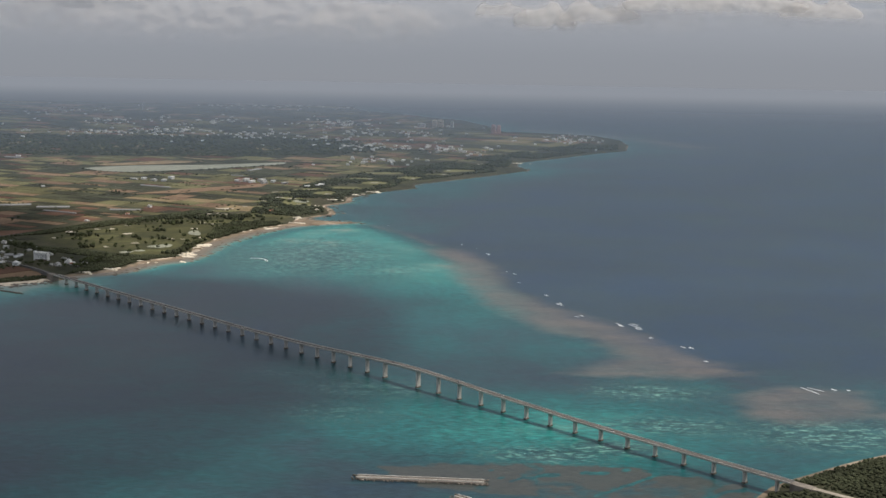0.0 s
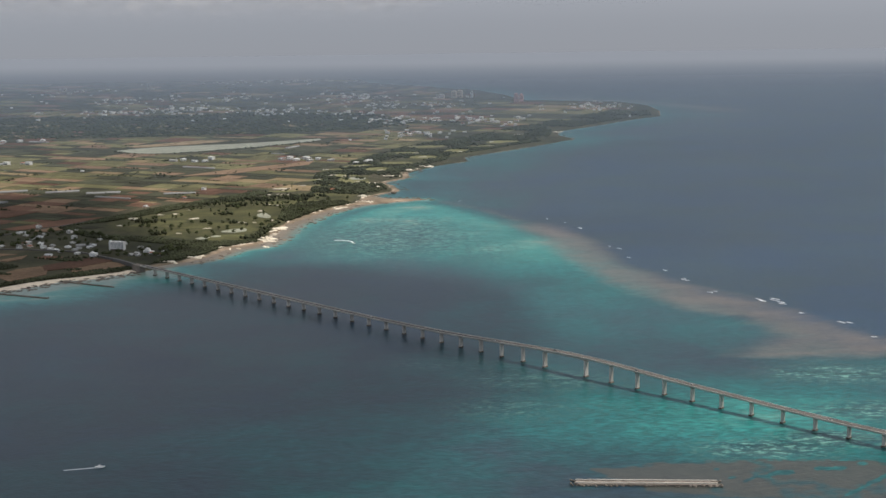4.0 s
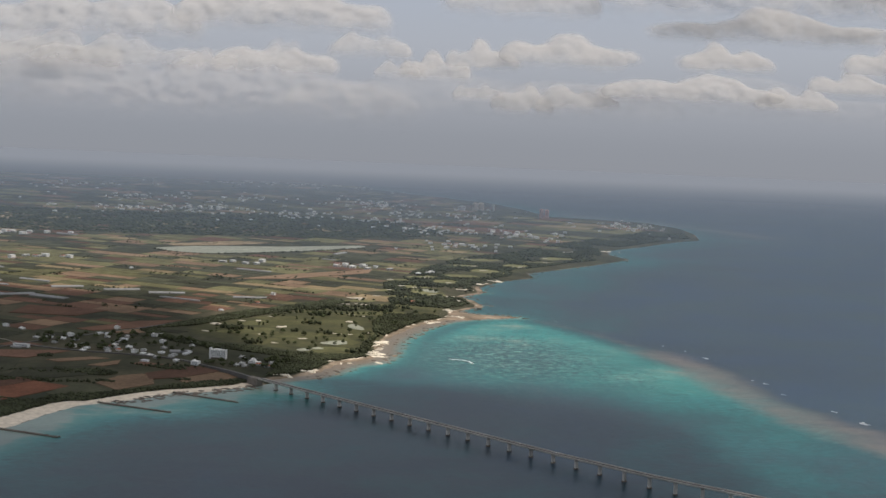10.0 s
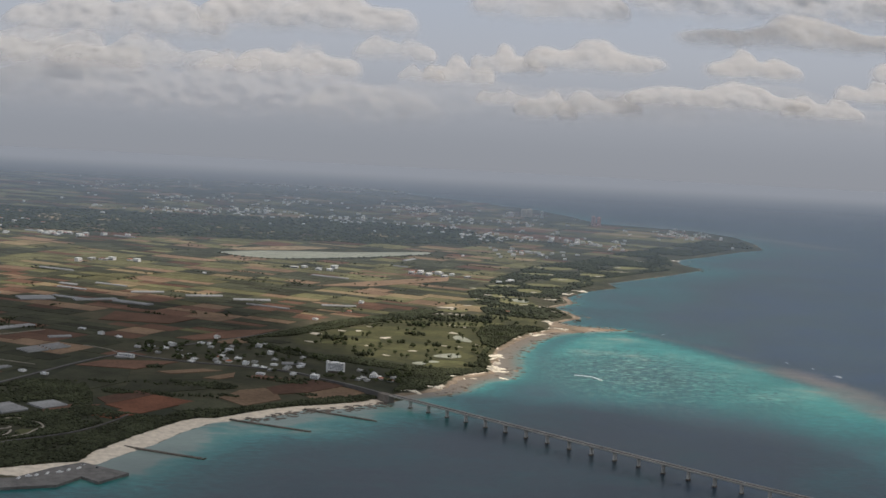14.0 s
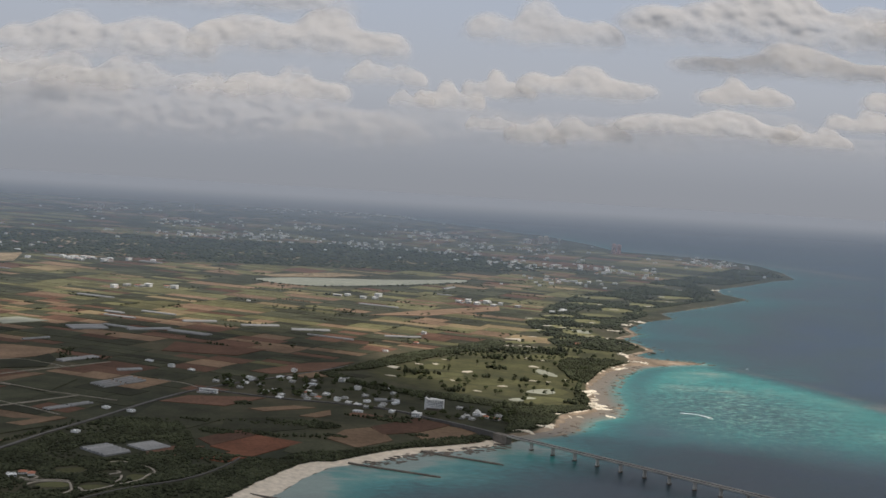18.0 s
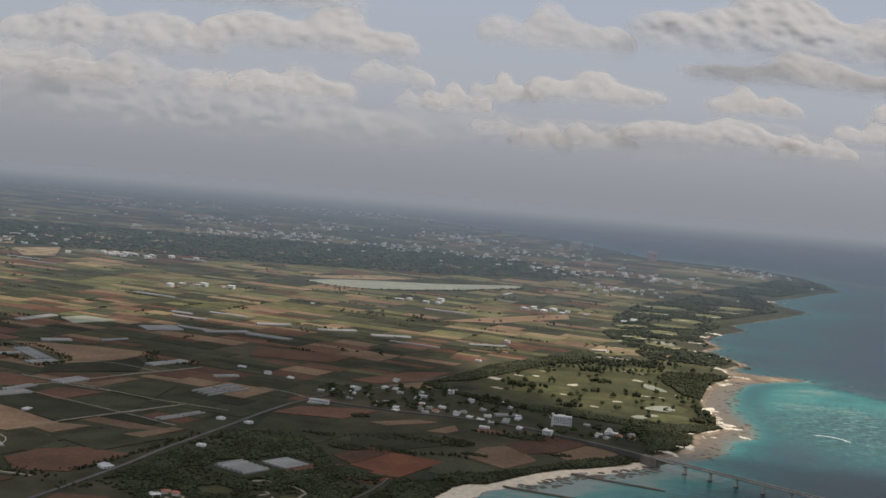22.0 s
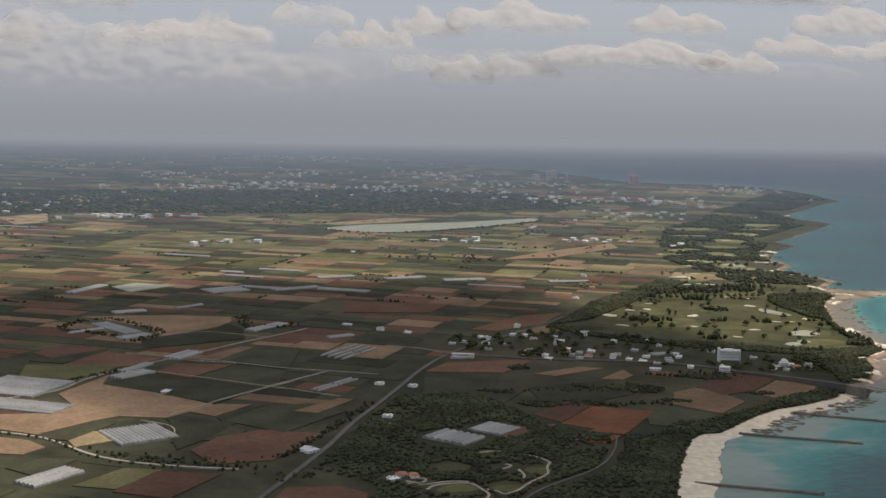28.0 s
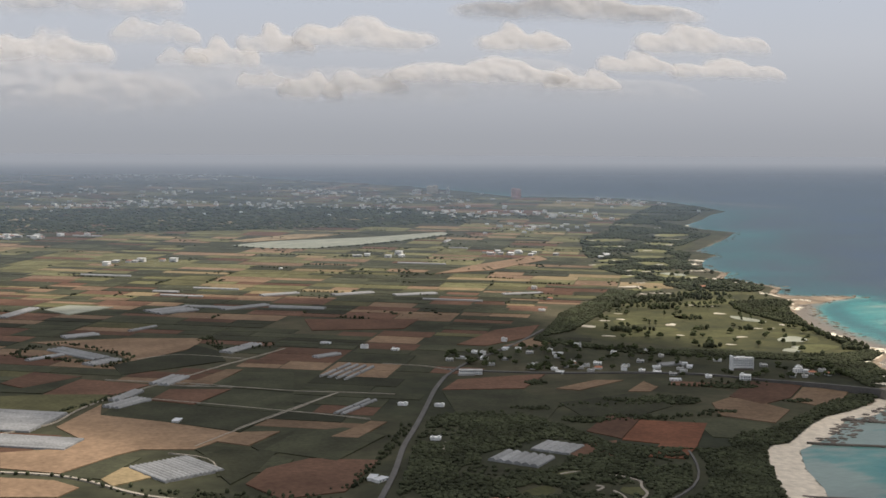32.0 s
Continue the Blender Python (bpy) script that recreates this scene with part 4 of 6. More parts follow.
parcel("stubble", (-1095, 1909), (-1082, 1948), (-1063, 1948), (-1055, 1915), (-1045, 1909), (-1084, 1883))
parcel("cane", (-1003, 2007), (-988, 2021), (-948, 2001), (-933, 1974), (-908, 1946), (-927, 1906), (-962, 1903), (-987, 1897), (-988, 1962))
parcel("tilled", (-978, 2036), (-948, 2074), (-908, 2069), (-947, 2012))
parcel("cane", (-945, 2007), (-893, 2066), (-904, 1980), (-933, 1974))
parcel("tilled", (-1188, 1934), (-1138, 1914), (-1114, 1884), (-1132, 1856), (-1182, 1866))
parcel("cane", (-1130, 1925), (-1082, 1995), (-1057, 1983), (-1095, 1909))
parcel("soil", (-963, 1865), (-938, 1917), (-891, 1947), (-825, 1926), (-876, 1822), (-936, 1810))
parcel("cane", (-934, 1990), (-896, 2053), (-836, 2074), (-799, 2026), (-867, 1932))
parcel("tilled", (-857, 2034), (-801, 2099), (-784, 2091), (-829, 2022))
parcel("cane", (-1001, 1973), (-975, 2001), (-921, 1981), (-944, 1918), (-977, 1867))
parcel("soil", (-862, 1725), (-810, 1727), (-786, 1703), (-789, 1673), (-874, 1684))
parcel("pasture", (-1062, 1743), (-1022, 1801), (-984, 1791), (-1020, 1729))
parcel("soil", (-1022, 1721), (-989, 1788), (-925, 1775), (-968, 1697))
parcel("cane", (-1138, 1807), (-1107, 1842), (-1073, 1834), (-1102, 1775))
parcel("bare", (-1772, 4594), (-1654, 4737), (-1593, 4441), (-1671, 4356))
parcel("bare", (-1766, 5448), (-1686, 5647), (-1598, 5226), (-1689, 5222))
parcel("bare", (-790, 4440), (-700, 4520), (-568, 4650), (-420, 4640), (-560, 4500), (-736, 4400))
parcel("bare", (-1930, 4886), (-1902, 5071), (-1821, 4753), (-1883, 4713))
parcel("tilled", (-389, 3533), (-257, 3694), (-26, 3905), (-31, 3802), (-244, 3584))
prng = random.Random(11)
field_meshes, far_parcels = [], {k: Builder() for k in CROPS}


def crop_for(x, y):
    lie = noise.noise((x / 330.0, y / 260.0, 5.0)) + prng.uniform(-0.22, 0.22)
    if y < 3250:
        kinds = (("cane", 42), ("soil", 32), ("tilled", 20), ("pasture", 4), ("stubble", 2))
    elif lie > 0.12:
        kinds = (("cane", 14), ("soil", 4), ("tilled", 12), ("pasture", 58), ("stubble", 12))
    elif lie < -0.12:
        kinds = (("cane", 72), ("soil", 14), ("tilled", 4), ("pasture", 10), ("stubble", 0))
    else:
        kinds = (("cane", 40), ("soil", 22), ("tilled", 14), ("pasture", 20), ("stubble", 4))
    return prng.choices([k for k, _ in kinds], [w for _, w in kinds])[0]


def split(u0, u1, v0, v1, level, out):
    w, h = u1 - u0, v1 - v0
    far = 1.0 if v0 < 3000 else 1.25 if v0 < 5200 else 2.2
    big_w, big_h = prng.uniform(95, 190) * far, prng.uniform(40, 92) * far
    gap = (4.5 if level < 7 else 1.4) * min(far, 1.6)
    if w > big_w and (w / big_w >= h / big_h or h <= big_h):
        m = u0 + w * prng.uniform(0.4, 0.6)
        split(u0, m - gap / 2, v0, v1, level + 1, out)
        split(m + gap / 2, u1, v0, v1, level + 1, out)
    elif h > big_h:
        m = v0 + h * prng.uniform(0.4, 0.6)
        split(u0, u1, v0, m - gap / 2, level + 1, out)
        split(u0, u1, m + gap / 2, v1, level + 1, out)
    else:
        out.append((u0, u1, v0, v1))


parcels = []
split(-4200, 600, 900, 3400, 0, parcels)
split(-6500, 600, 3410, 5200, 0, parcels)
split(-9000, 800, 5220, 12500, 0, parcels)
quads = np.array([[U * a + V * b for a, b in ((u0, v0), (u1, v0), (u1, v1), (u0, v1))] for u0, u1, v0, v1 in parcels])
mid = quads.mean(1)
need = np.min([depth_in(LAND, quads[:, k, 0], quads[:, k, 1]) for k in range(4)], axis=0)
ok = (need > 45) & (mid[:, 0] > -7500)
for poly in (WOOD, VILLAGE, DARKWOOD, BELT, GOLF, GOLF_FAR, LAKE_SHORE, NORTH):
    ok &= depth_in(poly, mid[:, 0], mid[:, 1]) < -12
for k in range(4):
    ok &= depth_in(GOLF, quads[:, k, 0], quads[:, k, 1]) < 0
    ok &= depth_in(LAKE_SHORE, quads[:, k, 0], quads[:, k, 1]) < 8
for _, poly in SPECIAL:
    ok &= depth_in(poly, mid[:, 0], mid[:, 1]) < -25
ok &= reach(ROADS[0][2], mid[:, 0], mid[:, 1]) > 32
in_shadow_band = depth_in(SHADOW_BAND, mid[:, 0], mid[:, 1]) > 0
near_set = 0
order = np.argsort(mid[:, 1] + np.abs(mid[:, 0] + 600) * 0.4)
for i in order:
    if not ok[i] or (in_shadow_band[i] and prng.random() < 0.72):
        continue
    if mid[i, 1] > 7000 and prng.random() < 0.25:
        continue
    kind = crop_for(*mid[i])
    z = float(ground_height(mid[i, :1], mid[i, 1:])[0])
    tall = {"cane": 0.6, "pasture": 0.35}.get(kind, 0.25)
    if near_set < 286 and mid[i, 1] < 3400 and -1500 < mid[i, 0]:
        near_set += 1
        b = Builder().prism([tuple(q) for q in quads[i]], z - 0.2, z + tall, 0.006)
        part("field", b, CROPS[kind], ground)
    else:
        far_parcels[kind].prism([tuple(q) for q in quads[i]], z - 0.2, z + tall)
for kind, poly in SPECIAL:
    part("field", Builder().prism(poly, LOW - 0.2, LOW + 0.75 + 0.012 * SPECIAL.index((kind, poly))), CROPS[kind], ground)
for kind, b in far_parcels.items():
    solo("distant_fields", b, CROPS[kind], "patchwork of distant crop fields", "fields", kind="stuff")


# ---- water on land ----
solo("lake", Builder().prism([tuple(p) for p in smooth_line(LAKE_SHORE + LAKE_SHORE[:1], 40)[:-1]], 2.0, LOW + 0.6), LAKE, "long pale green reservoir between the fields", "lake", kind="structure")


def blob(cx, cy, rx, ry, turn, wob, k=22, seed=0):
    r = random.Random(seed)
    ph = [r.uniform(0, 6.28) for _ in range(3)]
    out = []
    for i in range(k):
        a = 2 * math.pi * i / k
        m = 1 + wob * (math.sin(2 * a + ph[0]) + 0.6 * math.sin(3 * a + ph[1]) + 0.4 * math.sin(5 * a + ph[2])) / 2
        x, y = rx * m * math.cos(a), ry * m * math.sin(a)
        out.append((cx + x * math.cos(turn) - y * math.sin(turn), cy + x * math.sin(turn) + y * math.cos(turn)))
    return out


for k, (x, y, rx, ry) in enumerate(((-2, 2758, 17, 36), (-30, 2542, 26, 26), (-84, 2447, 16, 14), (-60, 2470, 10, 12), (159, 3444, 20, 40))):
    solo("pond", Builder().prism(blob(x, y, rx, ry, 0.4, 0.3, seed=k), LOW - 0.5, LOW + 0.35), LAKE, "small pale pond on the golf course", "pond", "golf course ponds")
solo("reservoir", Builder().prism([(-1218, 3078), (-1177, 3130), (-1095, 3093), (-1172, 3007)], 2.0, LOW + 1.8, 0.02), LAKE, "pale square farm reservoir with a low bank", "pond")
BUNKERS = [(-312, 2732, 20, 16), (-260, 2787, 10, 7), (-224, 2796, 10, 8), (-162, 2722, 11, 16), (-312, 2627, 12, 7), (-23, 2944, 9, 6), (6, 2925, 10, 5), (-20, 2833, 11, 14), (-193, 2612, 9, 5), (-101, 2579, 10, 8), (-152, 2514, 10, 5), (-36, 2658, 12, 5), (-7, 2655, 6, 4), (29, 2687, 6, 8)]
BUNKERS += [(74, 3533, 22, 10), (176, 3582, 14, 14), (-28, 3237, 30, 16), (-54, 3121, 16, 6), (-10, 3124, 30, 6), (-204, 2862, 8, 4)]
for k, (x, y, rx, ry) in enumerate(BUNKERS):
    solo("bunker", Builder().prism(blob(x, y, rx * 0.8, ry * 0.8, -0.3, 0.5, seed=40 + k), LOW - 0.5, LOW + 0.3, 0.02), SANDM, "pale sand bunker in the golf course grass", "bunker", "golf bunkers")
GREEN = surface("mown_green", (0.082, 0.082, 0.037), 0.95, 50, 5, 0.25, per_piece=0.2, spec=0.1)
for k, (x, y, rx, ry) in enumerate(((-60, 2820, 60, 40), (0, 2690, 45, 60), (-180, 2780, 80, 40), (-20, 2560, 40, 50), (-120, 2620, 70, 30), (-40, 2460, 60, 24), (40, 2980, 60, 40), (110, 3130, 50, 60), (60, 3270, 50, 40), (150, 3420, 36, 70), (-230, 2660, 60, 34), (250, 3800, 60, 90), (330, 4020, 60, 80), (450, 4230, 60, 60), (100, 3640, 60, 60))):
    solo("fairway", Builder().prism(blob(x, y, rx, ry, 0.5, 0.35, seed=90 + k), LOW - 0.5, LOW + 0.12, 0.03), GREEN, "mown light green fairway", "fairway", "golf fairways", "structure")

LINKS = [(60, 3290, 60, 34), (150, 3390, 40, 60), (110, 3520, 60, 30), (200, 3660, 40, 60), (250, 3820, 60, 40), (140, 3760, 60, 34), (330, 3990, 50, 60), (60, 3650, 50, 30), (430, 4180, 60, 50), (250, 4120, 70, 34), (520, 4320, 60, 40), (330, 4330, 70, 34), (600, 4480, 60, 50), (20, 3420, 50, 26), (-10, 3200, 60, 20)]
# brighter copy of the fairway green, its colour raised for the sunlit northern links
LIGHT_GREEN = surface("sunlit_fairway", (0.15, 0.145, 0.066), 0.95, 60, 6, 0.3, per_piece=0.2, spec=0.1)
for k, (x, y, rx, ry) in enumerate(LINKS):
    solo("fairway", Builder().prism(blob(x, y, rx, ry, 0.6, 0.45, seed=700 + k), LOW - 0.5, LOW + 0.16, 0.03), LIGHT_GREEN, "light green fairway of the northern links, coloured as if sunlit", "fairway", "golf fairways", "structure")
    solo("bunker", Builder().prism(blob(x + prng.uniform(-0.7, 0.7) * rx, y + prng.uniform(-0.7, 0.7) * ry, prng.uniform(7, 15), prng.uniform(4, 8), 0.2, 0.4, seed=740 + k), LOW - 0.5, LOW + 0.4, 0.02), SANDM, "pale sand bunker in the golf course grass", "bunker", "golf bunkers")

# pale coral sand coves along the golf coast
COVE_SAND = surface("bright_coral_sand", (0.70, 0.63, 0.50), 0.95, 15, 2, 0.15)
COVES = [(57, 2420, 16, 34), (59, 2574, 14, 40), (60, 2460, 12, 30), (165, 2886, 26, 12), (225, 2980, 34, 7), (205, 3090, 14, 20), (230, 3258, 22, 14), (211, 3342, 20, 26), (251, 3503, 24, 14), (299, 3657, 22, 16), (355, 3745, 30, 20), (-11, 2335, 26, 11), (-50, 2230, 22, 8), (-90, 2185, 20, 6), (666, 4745, 36, 26), (820, 4866, 26, 24)]
for k, (x, y, rx, ry) in enumerate(COVES):
    b = Builder()
    for j in range(6):
        qx, qy = (x, y) if j == 0 else (x + prng.gauss(0, rx * 0.6), y + prng.gauss(0, ry * 0.6))
        z = float(ground_height(np.array([qx]), np.array([qy]))[0])
        size = 0.72 if j == 0 else prng.uniform(0.25, 0.45)
        b.prism(blob(qx, qy, max(rx * size, 3.5), max(ry * size, 3), prng.uniform(0, 3), 0.7, seed=140 + 9 * k + j), min(z, 0) - 0.6, max(z, 0.4) + 0.3 + 0.03 * j, 0.4)
    solo("sand_cove", b, COVE_SAND, "bright coral sand patches on the rocky shore", "sand", "sandy coves", "structure")


# ---- trees ----
def scatter(poly, spacing):
    xs, ys = [p[0] for p in poly], [p[1] for p in poly]
    gx, gy = np.meshgrid(np.arange(min(xs), max(xs), spacing), np.arange(min(ys), max(ys), spacing))
    x = gx.ravel() + rng.uniform(-0.5, 0.5, gx.size) * spacing
    y = gy.ravel() + rng.uniform(-0.5, 0.5, gx.size) * spacing
    k = depth_in(poly, x, y) > spacing * 0.2
    return x[k], y[k]


def grow(name, x, y, r0, r1, label, tall=1.0):
    z = ground_height(x, y)
    keep = z > 0.8
    shore = np.flatnonzero(keep & (x > -140) & (y < 5000))
    for a, c, p, q in COVES:
        keep[shore] &= np.hypot((x[shore] - a) / (p + 4), (y[shore] - c) / (q + 4)) > 0.9
    x, y, z = x[keep], y[keep], z[keep]
    r = rng.uniform(r0, r1, len(x))
    h = r * rng.uniform(0.8, 1.3, len(x)) * tall
    me = lumps(name, np.c_[x, y, z + h * 0.75], np.c_[r, r * rng.uniform(0.8, 1.2, len(x)), h], ICO1, FOLIAGE, 0.22, smooth=False)
    return tagged(new(name, me), label, "trees", kind="stuff")


GARDEN = [
        [(-594, 1800), (-602, 1781), (-602, 1761), (-611, 1750), (-631, 1726), (-642, 1706), (-660, 1691), (-662, 1708), (-672, 1710)],
        [(-731, 1709), (-724, 1726), (-706, 1732), (-684, 1733), (-679, 1718), (-674, 1701), (-670, 1695), (-678, 1679)],
        [(-747, 1742), (-735, 1733), (-726, 1739), (-727, 1754), (-734, 1751)], [(-661, 1841), (-648, 1848), (-639, 1845)],
        [(-624, 1832), (-608, 1826), (-601, 1818), (-594, 1800)], [(-647, 1779), (-630, 1791), (-641, 1796)],
        [(-631, 1776), (-627, 1750), (-633, 1742)], [(-746, 1734), (-731, 1727), (-707, 1740), (-686, 1737)]]
CLEARINGS = [(-681, 1903, 44), (-631, 1938, 38), (-746, 2001, 18), (-699, 1789, 22), (-750, 1758, 22), (-700, 1716, 24), (-650, 1720, 20), (-612, 1775, 18), (-645, 1790, 14), (-652, 1845, 12), (-825, 1715, 50)]
x, y = scatter(WOOD, 3.8)
for cx, cy, r in CLEARINGS:
    far_off = np.hypot(x - cx, y - cy) > r
    x, y = x[far_off], y[far_off]
far_off = (np.min([reach(line, x, y) for line in GARDEN], axis=0) > 4.5) & (reach(ROADS[0][2], x, y) > 11) & (reach(ROADS[4][2], x, y) > 8) & (np.sin(x / 31.0) * np.cos(y / 27.0) + rng.normal(0, 0.35, len(x)) < 0.55)
grow("coastal_wood", x[far_off], y[far_off], 1.7, 3.4, "dense dark green wood by the shore", 0.62)
x, y = scatter(BEACH_BACK + [(-150, 2135), (-240, 2085), (-300, 2030), (-350, 1985), (-410, 1960), (-440, 1930), (-520, 1720), (-600, 1600), (-700, 1500), (-700, 1450)], 4.3)
grow("shore_thicket", x, y, 1.7, 3.4, "dark thicket along the top of the beach", 0.65)
x, y = scatter(DARKWOOD, 4.0)
grow("dark_wood", x, y, 1.8, 3.8, "dark pine wood beside the golf course", 0.65)
x, y = scatter(BELT, 4.0)
grow("shelter_belt", x, y, 1.8, 3.6, "dark shelter belt of trees round the golf course", 0.65)
x, y = scatter(HEADLAND, 4.0)
grow("headland_wood", x, y, 1.8, 3.6, "low green wood on the headland by the bridge", 0.65)
x, y = scatter(NORTH, 8)
far_off = np.min([np.hypot((x - a) / r, (y - c) / q) for a, c, r, q in LINKS], axis=0) > 0.95
far_off &= (np.sin(x / 47.0 + y / 90.0) + np.sin(y / 61.0 - x / 110.0) + rng.normal(0, 0.5, len(x))) > -0.25
grow("northern_wood", x[far_off], y[far_off], 2.8, 6.5, "green coastal wood towards the cape", 0.5)
x, y = scatter([(66, 2656), (111, 2800), (135, 2860), (190, 2950), (160, 2985), (60, 2960), (30, 2850), (40, 2700)], 4.6)
grow("golf_wood", x, y, 1.8, 3.6, "green wood between the fairways and the rocky shore")
x, y = scatter([(-20, 2440), (45, 2410), (50, 2536), (64, 2650), (45, 2650), (30, 2540), (15, 2460)], 9)
grow("shore_scrub", x, y, 3, 5, "low green scrub above the rocks")
x, y = scatter(ISLET[:9] + [(2000, 600), (1300, 600), (1010, 780)], 4.6)
far_off = (reach(ROADS[5][2], x, y) > 9) & (reach([tuple(A), tuple(Bn), (1118, 947)], x, y) > 13)
grow("islet_wood", x[far_off], y[far_off], 1.4, 3.2, "dense green scrub covering the islet", 0.7)
# dark scrub added to darken this band, in part for its cloud shadow
x, y = scatter(SHADOW_BAND, 15)
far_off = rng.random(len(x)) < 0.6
grow("moor_wood", x[far_off], y[far_off], 4, 11, "dark green scrub and woods standing partly for cloud shadow on the distant plain", 0.3)
bankp = smooth_line(LAKE_SHORE[:7], 7)
grow("lakeside_trees", bankp[:, 0] + rng.normal(0, 6, len(bankp)), bankp[:, 1] - 16 + rng.normal(0, 5, len(bankp)), 2.2, 4.0, "row of dark trees along the reservoir bank", 0.7)
# dark groves among the fields south of the village
vx, vy = [], []
for x, y, a, c in ((-417, 2142, 38, 24), (-304, 2208, 36, 14), (-498, 2062, 32, 9), (-563, 1924, 34, 18), (-548, 2278, 14, 14), (-558, 2059, 30, 14), (-642, 2076, 40, 14), (-384, 2069, 20, 7), (-261, 2109, 18, 10), (-470, 2150, 30, 10), (-600, 2130, 26, 8)):
    k = int(a * c / 4.5)
    q, w = rng.uniform(0, 2 * np.pi, k), np.sqrt(rng.uniform(0, 1, k))
    vx.append(x + a * w * np.cos(q) * 0.94 + c * w * np.sin(q) * 0.34), vy.append(y - a * w * np.cos(q) * 0.34 + c * w * np.sin(q) * 0.94)
grow("field_groves", np.concatenate(vx), np.concatenate(vy), 1.5, 3.2, "dark groves of trees among the fields", 0.65)
# hedges and loose clumps between the fields
hx, hy = [], []
HEDGE_LINES = [([(-1300, 1971), (-1191, 1951), (-1137, 1932), (-1108, 1908), (-1068, 1849), (-1029, 1819), (-974, 1800)], 0.8), ([(-1235, 2621), (-1208, 2684), (-1168, 2702), (-1088, 2623), (-1068, 2553), (-1098, 2493), (-1129, 2529), (-1177, 2573), (-1225, 2591), (-1235, 2621)], 5), ([(-965, 2692), (-946, 2721), (-943, 2626), (-877, 2614), (-860, 2652)], 6), ([(-1150, 2210), (-1100, 2268), (-1075, 2300)], 3)]
HEDGE_LINES += [([(-1054, 1862), (-1000, 1826), (-940, 1806), (-890, 1800)], 9), ([(-1010, 1838), (-960, 1815), (-900, 1810)], 7), ([(-870, 1830), (-820, 1935), (-765, 2075)], 4), ([(-880, 1750), (-860, 1770), (-845, 1765)], 8), ([(-560, 2052), (-470, 2048), (-420, 2058), (-395, 2050)], 4), ([(-560, 2140), (-490, 2130), (-430, 2140)], 8), ([(-345, 2215), (-300, 2235), (-255, 2215)], 8)]
for line, wide in HEDGE_LINES:
    for p in smooth_line(line, 3.2 if wide > 1 else 11):
        hx.append(p[0] + prng.gauss(0, wide)), hy.append(p[1] + prng.gauss(0, wide))
for i in order:
    if ok[i] and mid[i, 1] < 6500 and prng.random() < 0.09:
        a, b = quads[i][0], quads[i][prng.choice((1, 3))]
        n = int(np.linalg.norm(b - a) / 5)
        for j in range(prng.randint(max(2, n // 3), max(3, n))):
            p = a + (b - a) * j / max(n, 1) + np.array([prng.uniform(-3, 3), prng.uniform(-3, 3)])
            hx.append(p[0]), hy.append(p[1])
grow("hedges", np.array(hx), np.array(hy), 1.2, 2.6, "dark hedges between the fields")
cx, cy = rng.uniform(-4500, 600, 900), rng.uniform(2900, 9500, 900)
k = (depth_in(LAND, cx, cy) > 60) & (depth_in(LAKE_SHORE, cx, cy) < -20)
cx, cy = cx[k], cy[k]
cx, cy = (np.repeat(c, 9) + rng.normal(0, 18, 9 * len(c)) for c in (cx, cy))
k = depth_in(LAND, cx, cy) > 30
grow("distant_trees", cx[k], cy[k], 1.8, 4.5, "scattered dark tree clumps on the distant plain", 0.5)


gx, gy = [], []
for x, y, n, wide in ((-261, 2673, 40, 14), (-97, 2780, 10, 7), (-131, 2670, 8, 7), (-97, 2922, 26, 12), (-127, 3004, 40, 18), (-54, 2648, 8, 6), (-44, 3010, 24, 12), (32, 3026, 20, 10), (120, 3192, 40, 22), (20, 3060, 40, 30), (-60, 3050, 40, 26), (70, 3080, 30, 20), (-170, 2950, 20, 12), (-83, 2387, 10, 8), (-198, 2499, 16, 10), (100, 3300, 30, 24), (150, 3540, 30, 22)):
    for _ in range(n):
        gx.append(prng.gauss(x, wide)), gy.append(prng.gauss(y, wide * 0.7))
grow("golf_clumps", np.array(gx), np.array(gy), 2.0, 4.2, "dark clumps of trees between the fairways", 1.2)


def make_tree(h, r, label, place, seed):
    q = np.random.default_rng(seed)
    t = thing("tree", label, "tree", "trees of golf course and village", place)
    part("trunk", Builder().cyl(0, 0, -0.3, h * 0.6, 0.35, 0.18, 6), BARK, t)
    n = 16
    a, rr = q.uniform(0, 6.28, n), r * np.sqrt(q.uniform(0, 1, n)) * 0.75
    zz = h * q.uniform(0.45, 0.92, n)
    s = r * q.uniform(0.28, 0.5, n)
    me = lumps("crown", np.c_[rr * np.cos(a), rr * np.sin(a), zz], np.c_[s, s, s * 0.8], ICO1, LEAF, 0.28, smooth=False)
    part("crown", me, LEAF, t)
    return t


trees = [make_tree(h, r, label, at(x, y, LOW), 300 + k) for k, (h, r, label, x, y) in enumerate((
    (9, 4.5, "broad green shade tree", -120, 2760), (12, 4.0, "tall dark pine tree", -90, 2905), (7, 4.2, "low rounded green tree", -30, 2620), (14, 3.2, "slender dark ironwood tree", -200, 2700), (10, 6.0, "wide spreading dark tree", -260, 2800)))]
spots = []
while len(spots) < 120:
    x, y = prng.uniform(-330, 190), prng.uniform(2420, 3450)
    if depth_in(GOLF, np.array([x]), np.array([y]))[0] > 6 and all(math.hypot(x - b[0], y - b[1]) > b[2] + 6 for b in BUNKERS):
        spots.append((x, y))
row = [(-150 + 13 * i, 2905 + 1.5 * i + prng.uniform(-3, 3)) for i in range(15)]
for x, y in spots + row:
    k = 1 if (x, y) in row else prng.choice((0, 0, 1, 2, 2, 3, 4))
    copy_thing(trees[k], at(x, y, LOW, prng.uniform(0, 360)))
n_made = 0
